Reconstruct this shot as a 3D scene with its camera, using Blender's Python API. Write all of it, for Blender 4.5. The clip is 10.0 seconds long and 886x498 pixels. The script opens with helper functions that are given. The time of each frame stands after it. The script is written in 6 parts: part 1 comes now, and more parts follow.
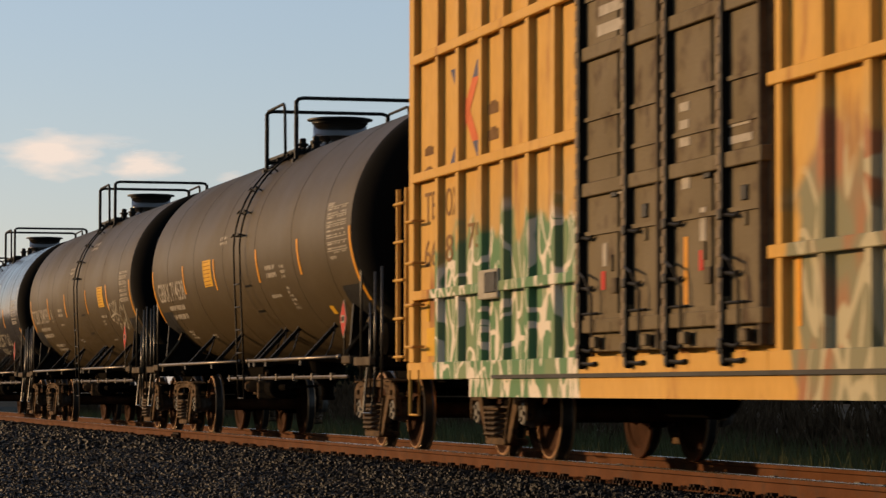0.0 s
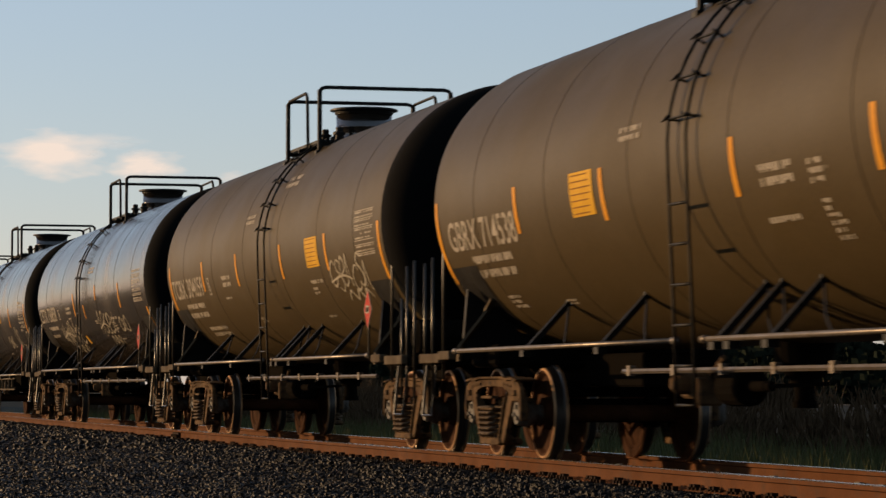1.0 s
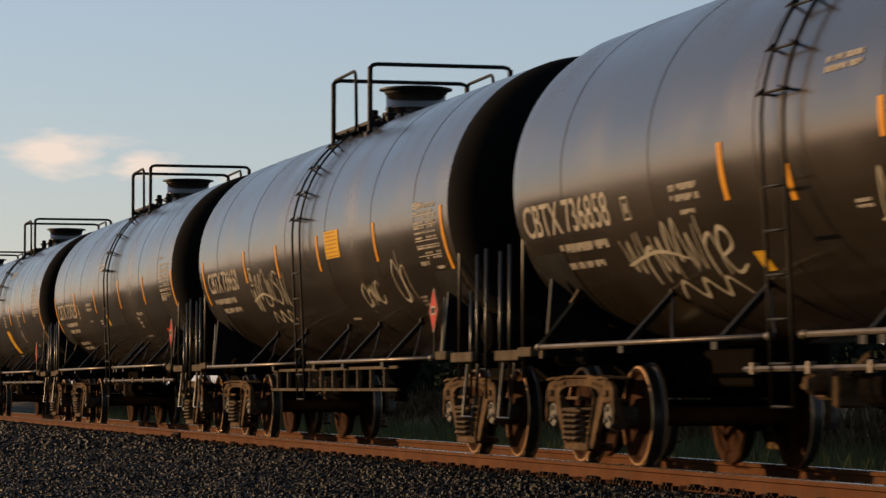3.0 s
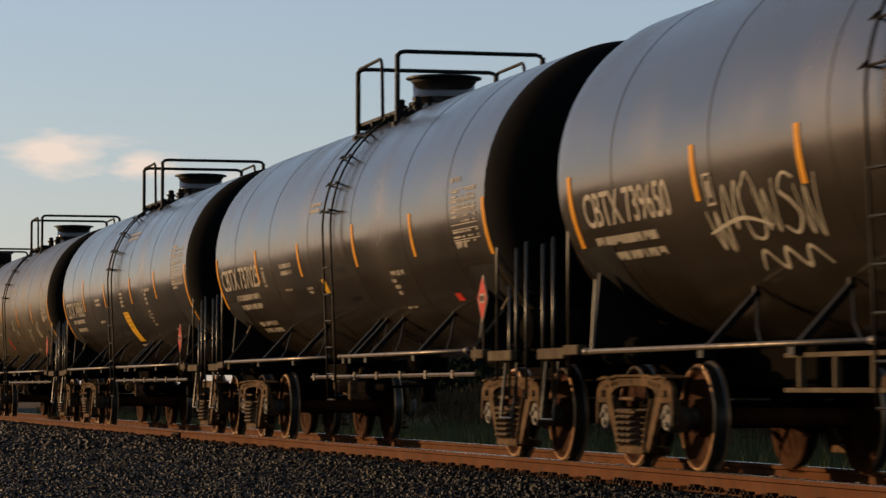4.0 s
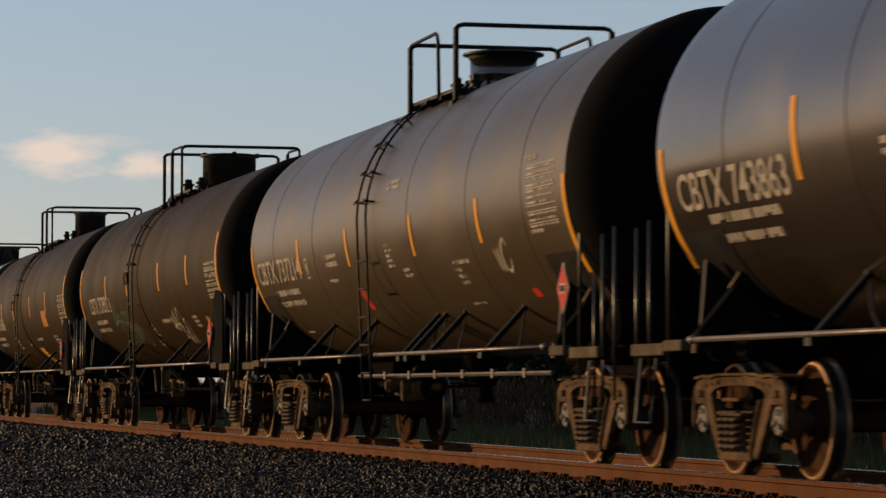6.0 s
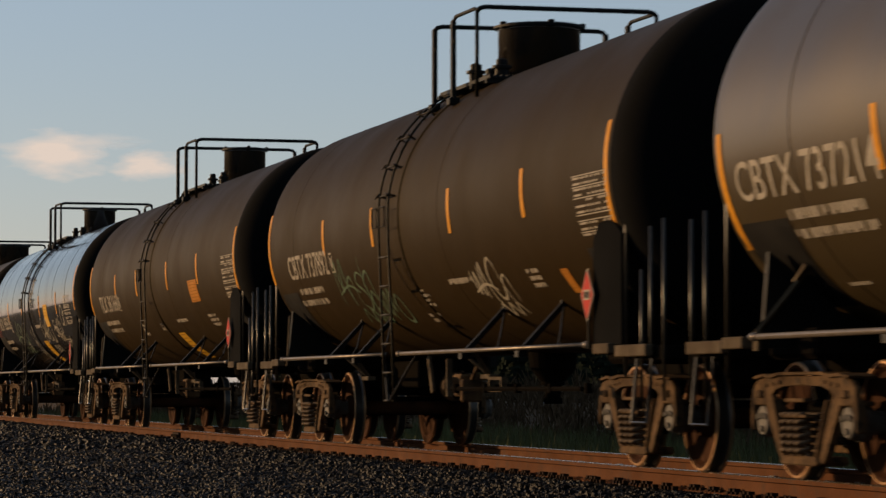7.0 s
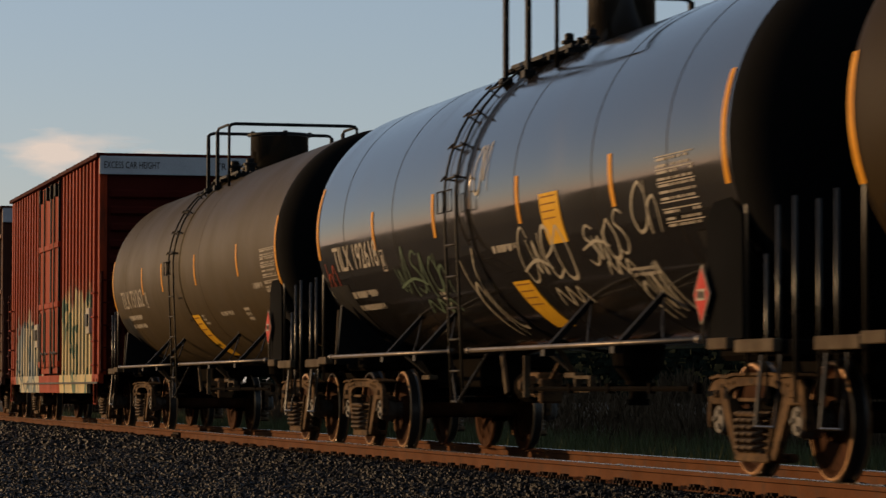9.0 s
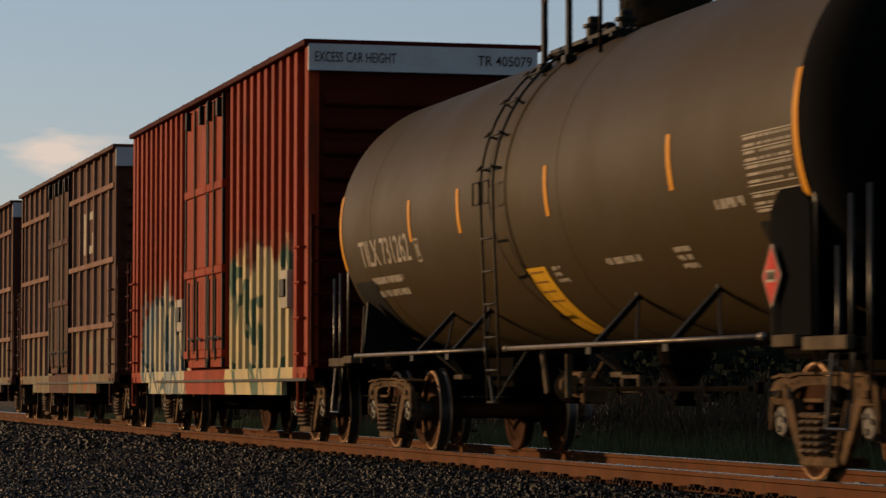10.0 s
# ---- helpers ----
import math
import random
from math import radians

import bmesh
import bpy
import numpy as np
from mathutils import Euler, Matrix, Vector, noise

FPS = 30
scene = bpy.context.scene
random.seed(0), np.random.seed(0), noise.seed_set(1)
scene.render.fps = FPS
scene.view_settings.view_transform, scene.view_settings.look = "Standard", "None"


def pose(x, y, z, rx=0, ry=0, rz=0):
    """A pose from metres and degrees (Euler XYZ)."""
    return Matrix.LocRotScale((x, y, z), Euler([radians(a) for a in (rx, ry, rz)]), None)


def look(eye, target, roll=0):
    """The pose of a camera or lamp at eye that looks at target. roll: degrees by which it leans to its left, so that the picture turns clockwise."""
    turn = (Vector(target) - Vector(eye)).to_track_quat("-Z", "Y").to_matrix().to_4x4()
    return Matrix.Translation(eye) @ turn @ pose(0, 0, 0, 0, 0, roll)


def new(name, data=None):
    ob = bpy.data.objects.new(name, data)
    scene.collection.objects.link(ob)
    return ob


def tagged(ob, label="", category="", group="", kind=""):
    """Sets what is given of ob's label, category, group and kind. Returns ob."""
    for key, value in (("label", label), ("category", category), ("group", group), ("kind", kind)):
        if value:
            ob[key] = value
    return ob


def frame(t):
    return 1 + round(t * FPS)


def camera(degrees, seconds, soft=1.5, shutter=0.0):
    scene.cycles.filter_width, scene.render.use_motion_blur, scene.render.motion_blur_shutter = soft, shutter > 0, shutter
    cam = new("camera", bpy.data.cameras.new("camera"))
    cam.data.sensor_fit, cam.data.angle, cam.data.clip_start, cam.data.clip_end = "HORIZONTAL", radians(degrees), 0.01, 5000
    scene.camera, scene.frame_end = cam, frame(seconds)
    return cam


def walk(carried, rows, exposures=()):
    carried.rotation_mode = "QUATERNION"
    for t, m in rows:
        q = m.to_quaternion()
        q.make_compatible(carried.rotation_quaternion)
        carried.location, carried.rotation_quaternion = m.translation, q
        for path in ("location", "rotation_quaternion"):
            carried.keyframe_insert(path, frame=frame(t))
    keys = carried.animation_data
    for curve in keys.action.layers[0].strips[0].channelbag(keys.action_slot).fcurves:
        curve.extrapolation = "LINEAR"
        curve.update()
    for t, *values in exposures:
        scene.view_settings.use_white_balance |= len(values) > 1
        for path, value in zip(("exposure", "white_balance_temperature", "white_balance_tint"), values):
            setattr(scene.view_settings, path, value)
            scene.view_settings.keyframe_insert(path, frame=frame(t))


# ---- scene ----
# camera: stands beside the line, low, with a long lens
cam = camera(16.24, 10.0, soft=1.4, shutter=0.16)
EYE = Vector((0.0, -9.304, 0.688))
AIM = Vector((-math.cos(radians(14.01)) * math.cos(radians(2.6)), math.sin(radians(14.01)) * math.cos(radians(2.6)), math.sin(radians(2.6))))
walk(cam, [(0.0, look(EYE, EYE + AIM * 40, 0.075)), (10.0, look(EYE, EYE + AIM * 40, 0.075))], exposures=[(0.0, 0.1), (3.5, 0.03), (5.0, -0.05), (7.5, -0.2), (10.0, -0.22)])
SPEED = 19.517      # metres a second, along +x

# ---- light: a low evening sun behind the camera, clear sky ----
SUN_AZ, SUN_EL = 222.0, 9.0
world = bpy.data.worlds.new("evening")
scene.world = world
world.use_nodes = True
sky = world.node_tree.nodes.new("ShaderNodeTexSky")
sky.sky_type, sky.sun_disc = "NISHITA", False
sky.sun_elevation, sky.sun_rotation = radians(SUN_EL), radians(SUN_AZ)
sky.air_density, sky.dust_density, sky.ozone_density = 1.0, 0.4, 3.0
tint = world.node_tree.nodes.new("ShaderNodeMix")       # the film's cool white balance on the sky
tint.data_type, tint.blend_type, tint.inputs[0].default_value = "RGBA", "MULTIPLY", 1.0
tint.inputs[7].default_value = (1.34, 1.035, 1.05, 1.0)
world.node_tree.links.new(sky.outputs[0], tint.inputs[6])
haze = world.node_tree.nodes.new("ShaderNodeMix")       # thin even evening haze over the clear sky
haze.data_type, haze.inputs[0].default_value = "RGBA", 0.38
haze.inputs[7].default_value = (3.6, 4.53, 5.25, 1.0)
world.node_tree.links.new(tint.outputs[2], haze.inputs[6])
world.node_tree.links.new(haze.outputs[2], world.node_tree.nodes["Background"].inputs[0])
world.node_tree.nodes["Background"].inputs[1].default_value = 0.13
sun = new("sun", bpy.data.lights.new("sun", "SUN"))
sun.data.energy, sun.data.angle, sun.data.color = 5.0, radians(0.6), (1.0, 0.63, 0.305)
to_sun = Vector((math.sin(radians(SUN_AZ)) * math.cos(radians(SUN_EL)), math.cos(radians(SUN_AZ)) * math.cos(radians(SUN_EL)), math.sin(radians(SUN_EL))))
sun.matrix_world = look(to_sun * 60, (0, 0, 0))


# ---- materials ----
def mat(name, color, second=None, rough=0.6, metal=0.0, big=1.2, fine=40.0, bump=0.15, dirt=None, dirt_amount=0.0, stretch=(1, 1, 1), spec=0.03, random_tone=0.0, mottle=0.5):
    """A surface of two tones at two scales, with fine relief, wear and dirt."""
    m = bpy.data.materials.new(name)
    m.use_nodes = True
    nt = m.node_tree
    bsdf = nt.nodes["Principled BSDF"]
    second = second or tuple(c * 0.75 for c in color)
    co = nt.nodes.new("ShaderNodeTexCoord")
    mp = nt.nodes.new("ShaderNodeMapping")
    mp.inputs["Scale"].default_value = stretch
    nt.links.new(co.outputs["Object"], mp.inputs[0])

    def noise_at(scale, detail=5.0):
        n = nt.nodes.new("ShaderNodeTexNoise")
        n.inputs["Scale"].default_value, n.inputs["Detail"].default_value = scale, detail
        nt.links.new(mp.outputs[0], n.inputs["Vector"])
        return n.outputs["Fac"]

    def mix(fac, a, b):
        n = nt.nodes.new("ShaderNodeMix")
        n.data_type = "RGBA"
        for socket, v in ((n.inputs[0], fac), (n.inputs[6], a), (n.inputs[7], b)):
            if isinstance(v, (tuple, float, int)):
                socket.default_value = (*v, 1) if isinstance(v, tuple) else v
            else:
                nt.links.new(v, socket)
        return n.outputs[2]

    def span(v, lo, hi, a=0.0, b=1.0):
        n = nt.nodes.new("ShaderNodeMapRange")
        for i, x in enumerate((lo, hi, a, b)):
            n.inputs[i + 1].default_value = x
        nt.links.new(v, n.inputs[0])
        return n.outputs[0]

    coarse, small = noise_at(big), noise_at(fine, 3.0)
    tone = mix(span(coarse, 0.5 - mottle * 0.4, 0.5 + mottle * 0.4), color, second)
    tone = mix(span(small, 0.35, 0.75, 0.0, 0.35), tone, tuple(c * 0.6 for c in second))
    if random_tone:
        info = nt.nodes.new("ShaderNodeObjectInfo")
        tone = mix(span(info.outputs["Random"], 0, 1, 0, random_tone), tone, tuple(c * 0.45 for c in second))
    if dirt:
        tone = mix(span(noise_at(big * 3.1, 8.0), 0.62 - dirt_amount * 0.3, 0.7), tone, dirt)
    nt.links.new(tone, bsdf.inputs["Base Color"])
    nt.links.new(span(coarse, 0.3, 0.7, max(rough - 0.07, 0.03), min(rough + 0.08, 1)), bsdf.inputs["Roughness"])
    bsdf.inputs["Metallic"].default_value = metal
    bsdf.inputs["Specular IOR Level"].default_value = spec
    if bump:
        b = nt.nodes.new("ShaderNodeBump")
        b.inputs["Strength"].default_value, b.inputs["Distance"].default_value = bump, 0.01
        nt.links.new(small, b.inputs["Height"])
        nt.links.new(b.outputs[0], bsdf.inputs["Normal"])
    return m


TANK_DUSTY = mat("dusty_black_tank", (0.058, 0.04, 0.0165), (0.049, 0.0333, 0.0135), rough=0.5, big=0.7, fine=30, bump=0.03, dirt=(0.057, 0.04, 0.018), dirt_amount=0.35, stretch=(0.6, 1, 1), spec=0.06)
TANK_OLIVE = mat("olive_dusty_tank", (0.046, 0.031, 0.0122), (0.038, 0.0255, 0.01), rough=0.55, big=0.7, fine=30, bump=0.03, dirt=(0.041, 0.029, 0.015), dirt_amount=0.35, spec=0.055)
TANK_BROWN = mat("brown_dusty_tank", (0.027, 0.0164, 0.0052), (0.0225, 0.0135, 0.0042), rough=0.55, big=0.7, fine=30, bump=0.03, dirt=(0.0265, 0.016, 0.0055), dirt_amount=0.35, spec=0.025)
TANK_GLOSS = mat("glossy_black_tank", (0.018, 0.0135, 0.0085), (0.024, 0.018, 0.0115), rough=0.22, big=0.6, fine=26, bump=0.012, dirt=(0.022, 0.017, 0.012), dirt_amount=0.2, spec=0.72)
TANK_SHINE = mat("polished_black_tank", (0.011, 0.01, 0.009), (0.016, 0.014, 0.012), rough=0.11, big=0.6, fine=26, bump=0.008, spec=0.7)
# black of the end guard; on the dished tank ends it carries their shade
HEAD_SHADE_BLACK = mat("matt_black_tank_end", (0.003, 0.003, 0.0031), (0.004, 0.004, 0.0038), rough=0.9, big=1.5, bump=0.04, spec=0.02)
BLUE_PAINT = mat("faded_blue_paint", (0.09, 0.09, 0.14), rough=0.6, big=4, bump=0.0)
ORANGE_PAINT = mat("faded_orange_red_paint", (0.55, 0.13, 0.045), rough=0.6, big=4, bump=0.0)
PRINT = mat("brown_print", (0.26, 0.13, 0.03), rough=0.7, big=6, bump=0.0)
TANK_SEMI = mat("semi_gloss_black_tank", (0.048, 0.034, 0.015), (0.042, 0.0295, 0.013), rough=0.36, big=0.6, fine=26, bump=0.015, dirt=(0.042, 0.03, 0.015), dirt_amount=0.3, spec=0.19)
DOME_BLACK = mat("polished_black_fitting", (0.012, 0.0095, 0.007), (0.018, 0.014, 0.01), rough=0.17, big=4, bump=0.02, spec=1.0)
for coat in (TANK_GLOSS, TANK_SHINE, TANK_SEMI):      # warm tint on the black coat's specular, painting its sky reflection less blue
    coat.node_tree.nodes["Principled BSDF"].inputs["Specular Tint"].default_value = (1.0, 0.87, 0.76, 1.0)
SPRING = mat("dusty_dark_spring", (0.14, 0.095, 0.058), (0.07, 0.048, 0.03), rough=0.7, spec=0.05, big=6, bump=0.1)
SEAM = mat("dark_weld_seam", (0.024, 0.0185, 0.012), rough=0.5, big=3, bump=0.1)
BLACK = mat("black_steel", (0.006, 0.0055, 0.005), (0.009, 0.008, 0.0065), rough=0.55, big=3, bump=0.1, spec=0.08)
LADDER_DUSTY = mat("dusty_ladder_steel", (0.02, 0.0155, 0.009), (0.012, 0.0095, 0.006), rough=0.6, big=4, bump=0.1, spec=0.1)
GRAB = mat("worn_black_grab_bar", (0.035, 0.029, 0.021), (0.014, 0.012, 0.009), rough=0.35, big=5, bump=0.05, spec=0.35)
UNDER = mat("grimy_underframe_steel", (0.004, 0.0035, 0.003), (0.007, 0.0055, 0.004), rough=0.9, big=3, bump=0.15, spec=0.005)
PIPE = mat("worn_steel_pipe", (0.17, 0.145, 0.12), (0.08, 0.066, 0.052), rough=0.42, metal=0.6, big=4)
DUSTY_IRON = mat("dusty_cast_iron", (0.13, 0.076, 0.035), (0.045, 0.027, 0.0145), rough=0.8, spec=0.04, big=4, fine=60, bump=0.3, dirt=(0.025, 0.018, 0.012), dirt_amount=0.35)
BEARING = mat("grey_bearing_cap", (0.1, 0.088, 0.072), (0.045, 0.038, 0.03), rough=0.6, big=9, bump=0.15, spec=0.15)
ROD_TAN = mat("dusty_tan_rod", (0.24, 0.18, 0.11), (0.12, 0.088, 0.055), rough=0.6, big=7, fine=60, bump=0.2)
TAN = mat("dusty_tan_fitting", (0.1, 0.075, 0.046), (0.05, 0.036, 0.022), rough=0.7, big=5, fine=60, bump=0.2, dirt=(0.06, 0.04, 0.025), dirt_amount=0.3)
WHEEL = mat("rusty_wheel_plate", (0.05, 0.018, 0.0065), (0.024, 0.01, 0.0045), rough=0.8, big=5, bump=0.2, spec=0.03)
TREAD = mat("bright_wheel_rim", (0.42, 0.25, 0.125), (0.22, 0.125, 0.062), rough=0.35, metal=0.5, big=8)
TREAD_DARK = mat("worn_wheel_tread", (0.06, 0.055, 0.05), (0.04, 0.036, 0.032), rough=0.35, metal=0.7, big=8)
RAIL_RUST = mat("rusty_rail_side", (0.108, 0.042, 0.0155), (0.073, 0.028, 0.011), rough=0.8, big=1.5, fine=50, bump=0.25, dirt=(0.065, 0.031, 0.017), dirt_amount=0.35)
RAIL_TOP = mat("polished_rail_head", (0.5, 0.47, 0.43), (0.34, 0.22, 0.15), rough=0.25, metal=0.9, big=6)
STONE = mat("dark_basalt_ballast", (0.0022, 0.0023, 0.0029), (0.0046, 0.0043, 0.0046), rough=0.58, big=9, fine=90, bump=0.4, spec=0.105)
SOIL = mat("dark_gravel_bed", (0.0055, 0.0052, 0.0052), (0.0085, 0.0078, 0.007), rough=0.9, big=2, fine=60, bump=0.6, spec=0.1)
GROUND = mat("field_soil_and_grass", (0.013, 0.015, 0.007), (0.017, 0.013, 0.008), rough=0.95, big=0.3, fine=8, bump=0.5, spec=0.1)
GRASS = mat("dark_green_grass", (0.056, 0.066, 0.025), (0.066, 0.066, 0.026), rough=0.8, big=0.6, fine=6, bump=0.0, spec=0.06)
BRUSH = mat("dry_brown_weeds", (0.085, 0.055, 0.03), (0.05, 0.034, 0.02), rough=0.85, big=0.8, fine=6, bump=0.0, spec=0.03)
LEAVES = mat("dark_tree_leaves", (0.014, 0.018, 0.011), (0.008, 0.011, 0.008), rough=0.9, big=0.2, fine=2, bump=0.0, spec=0.01)
INSULATOR = mat("grey_insulator", (0.2, 0.2, 0.2), (0.13, 0.12, 0.115), rough=0.5, big=8, bump=0.05, spec=0.3)
TIE = mat("creosoted_wood", (0.03, 0.021, 0.015), (0.018, 0.013, 0.01), rough=0.85, big=3, fine=70, bump=0.4, stretch=(1, 0.1, 1), random_tone=0.5)
CLIP = mat("rusted_black_clip", (0.014, 0.009, 0.007), (0.03, 0.016, 0.009), rough=0.8, big=8)
YELLOW = mat("faded_yellow_boxcar_paint", (0.5, 0.29, 0.07), (0.45, 0.25, 0.056), rough=0.55, big=0.8, fine=18, bump=0.05, dirt=(0.24, 0.1, 0.03), dirt_amount=0.1, stretch=(1, 1, 0.3))
OLIVE = mat("olive_door_paint", (0.135, 0.103, 0.058), (0.108, 0.082, 0.045), rough=0.6, big=1.2, bump=0.08, dirt=(0.06, 0.038, 0.02), dirt_amount=0.2)
RED = mat("oxide_red_boxcar_paint", (0.25, 0.035, 0.0112), (0.19, 0.0265, 0.0088), rough=0.6, big=0.8, fine=18, bump=0.05, dirt=(0.09, 0.02, 0.009), dirt_amount=0.15, stretch=(1, 1, 0.3))
# darker copy of RED: the shade on the car's end is painted in
RED_END_SHADE = mat("oxide_red_end_paint", (0.05, 0.007, 0.004), (0.036, 0.005, 0.003), rough=0.75, big=1.2, bump=0.05)
BROWN = mat("brown_boxcar_paint", (0.075, 0.03, 0.018), (0.055, 0.022, 0.013), rough=0.6, big=0.8, fine=18, bump=0.05, stretch=(1, 1, 0.3))
# weathered posts; their sunlit contrast with the panels is in the colour too
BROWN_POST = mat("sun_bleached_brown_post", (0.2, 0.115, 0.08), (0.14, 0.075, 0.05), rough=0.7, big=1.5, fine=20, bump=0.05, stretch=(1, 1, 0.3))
WHITE = mat("weathered_white_paint", (0.36, 0.32, 0.26), (0.26, 0.23, 0.18), rough=0.6, big=6, bump=0.05)
SIGN_WHITE = mat("white_end_panel", (0.4, 0.4, 0.4), (0.32, 0.32, 0.32), rough=0.6, big=2, bump=0.03)
DARK_LETTER = mat("dark_stencil_paint", (0.03, 0.02, 0.015), rough=0.7, big=6, bump=0.0)
FADED_LETTER = mat("faded_brown_stencil", (0.2, 0.11, 0.045), rough=0.7, big=6, bump=0.0)
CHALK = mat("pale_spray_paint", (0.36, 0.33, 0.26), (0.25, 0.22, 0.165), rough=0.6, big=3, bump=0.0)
GREEN_SPRAY = mat("grey_green_spray_paint", (0.1, 0.14, 0.09), (0.07, 0.1, 0.065), rough=0.6, big=3, bump=0.0)
RED_SPRAY = mat("red_spray_paint", (0.22, 0.04, 0.02), rough=0.6, big=3, bump=0.0)
AMBER = mat("amber_reflective_tape", (0.62, 0.28, 0.026), (0.52, 0.22, 0.02), rough=0.4, big=5, bump=0.0)
PLACARD_YELLOW = mat("yellow_placard", (0.55, 0.31, 0.02), (0.48, 0.26, 0.02), rough=0.5, big=5, bump=0.0)
PLACARD_ORANGE = mat("orange_placard", (0.4, 0.16, 0.02), (0.34, 0.13, 0.02), rough=0.5, big=5, bump=0.0)
PLACARD_RED = mat("red_placard", (0.42, 0.035, 0.022), (0.35, 0.03, 0.02), rough=0.5, big=5, bump=0.0)


def sprayed(base, x0, x1, z0, z1, fill, line, third, scale=1.3, seed=0.0, haze_tone=(0.3, 0.24, 0.13)):
    """Sprayed lettering over the lower side of a box car: filled shapes with bright outlines and a ragged edge."""
    m = base.copy()
    m.name = base.name + "_sprayed"
    nt = m.node_tree
    bsdf = nt.nodes["Principled BSDF"]
    under = bsdf.inputs["Base Color"].links[0].from_socket
    co = nt.nodes.new("ShaderNodeTexCoord")
    sep = nt.nodes.new("ShaderNodeSeparateXYZ")
    nt.links.new(co.outputs["Object"], sep.inputs[0])
    flat = nt.nodes.new("ShaderNodeCombineXYZ")
    nt.links.new(sep.outputs[0], flat.inputs[0])
    nt.links.new(sep.outputs[2], flat.inputs[2])
    flat.inputs[1].default_value = seed
    rag = nt.nodes.new("ShaderNodeTexNoise")
    rag.inputs["Scale"].default_value, rag.inputs["Detail"].default_value = 1.6, 3.0
    nt.links.new(flat.outputs[0], rag.inputs["Vector"])

    def calc(op, a, b):
        n = nt.nodes.new("ShaderNodeMath")
        n.operation, n.use_clamp = op, False
        for s, v in zip(n.inputs, (a, b)):
            if isinstance(v, (float, int)):
                s.default_value = v
            else:
                nt.links.new(v, s)
        return n.outputs[0]

    def ramp(v, lo, hi):
        n = nt.nodes.new("ShaderNodeMapRange")
        n.inputs[1].default_value, n.inputs[2].default_value = lo, hi
        nt.links.new(v, n.inputs[0])
        return n.outputs[0]

    def mix(fac, a, b):
        n = nt.nodes.new("ShaderNodeMix")
        n.data_type = "RGBA"
        nt.links.new(fac, n.inputs[0])
        for s, v in ((n.inputs[6], a), (n.inputs[7], b)):
            if isinstance(v, tuple):
                s.default_value = (*v, 1)
            else:
                nt.links.new(v, s)
        return n.outputs[2]

    wob = calc("MULTIPLY", calc("SUBTRACT", rag.outputs["Fac"], 0.5), 1.1)
    teeth = calc("PINGPONG", calc("ADD", sep.outputs[0], wob), 0.47)
    xw, zw = calc("ADD", sep.outputs[0], wob), calc("ADD", sep.outputs[2], calc("ADD", calc("MULTIPLY", teeth, -0.55), wob))
    mask = calc("MULTIPLY", calc("MULTIPLY", ramp(xw, x0, x0 + 0.15), ramp(xw, x1, x1 - 0.15)), calc("MULTIPLY", ramp(zw, z0 - 0.9, z0 - 0.8), ramp(zw, z1, z1 - 0.16)))
    mist = calc("MULTIPLY", calc("MULTIPLY", ramp(xw, x0, x0 + 0.6), ramp(xw, x1, x1 - 0.6)), calc("MULTIPLY", ramp(zw, z1 + 0.4, z1 - 0.15), 0.45))
    tall = nt.nodes.new("ShaderNodeMapping")
    tall.inputs["Scale"].default_value = (1.0, 1.0, 0.55)
    nt.links.new(flat.outputs[0], tall.inputs[0])

    def strokes(freq, at, width, twist):
        n = nt.nodes.new("ShaderNodeTexNoise")
        n.inputs["Scale"].default_value, n.inputs["Detail"].default_value, n.inputs["Distortion"].default_value = freq, 0.4, twist
        nt.links.new(tall.outputs[0], n.inputs["Vector"])
        away = calc("ABSOLUTE", calc("SUBTRACT", n.outputs["Fac"], at), 0.0)
        return ramp(away, width, width * 0.7)

    big = nt.nodes.new("ShaderNodeTexNoise")
    big.inputs["Scale"].default_value = 1.1
    nt.links.new(tall.outputs[0], big.inputs["Vector"])
    edge = calc("MAXIMUM", strokes(scale, 0.5, 0.034, 0.9), strokes(scale * 1.35, 0.56, 0.03, 0.4))
    paint = mix(ramp(big.outputs["Fac"], 0.48, 0.56), fill, third)
    paint = mix(edge, paint, line)
    out = mix(mask, mix(mist, under, haze_tone), paint)
    nt.links.new(out, bsdf.inputs["Base Color"])
    return m


YELLOW_A = sprayed(YELLOW, -8.0, -2.3, 0.6, 2.28, (0.085, 0.17, 0.08), (0.54, 0.48, 0.39), (0.14, 0.19, 0.095), 2.1, 0.0)
YELLOW_B = sprayed(YELLOW, 2.7, 8.9, 0.6, 2.3, (0.17, 0.16, 0.095), (0.34, 0.3, 0.19), (0.26, 0.12, 0.06), 1.25, 4.0)
RED_A = sprayed(RED, -6.6, -1.9, 0.55, 2.1, (0.36, 0.31, 0.2), (0.06, 0.09, 0.09), (0.2, 0.22, 0.2), 1.0, 2.0, (0.2, 0.08, 0.04))
RED_B = sprayed(RED, 1.55, 6.6, 0.55, 2.5, (0.4, 0.32, 0.16), (0.06, 0.1, 0.065), (0.34, 0.28, 0.15), 0.9, 7.0, (0.2, 0.08, 0.04))
BROWN_A = sprayed(BROWN, -7.6, 7.2, 0.55, 1.5, (0.12, 0.08, 0.045), (0.14, 0.12, 0.07), (0.2, 0.075, 0.03), 1.0, 5.0)


# ---- mesh tools ----
MESHES = {}


def shaded(bm, smooth=False):
    bmesh.ops.recalc_face_normals(bm, faces=bm.faces)
    for f in bm.faces:
        f.smooth = smooth
    return bm


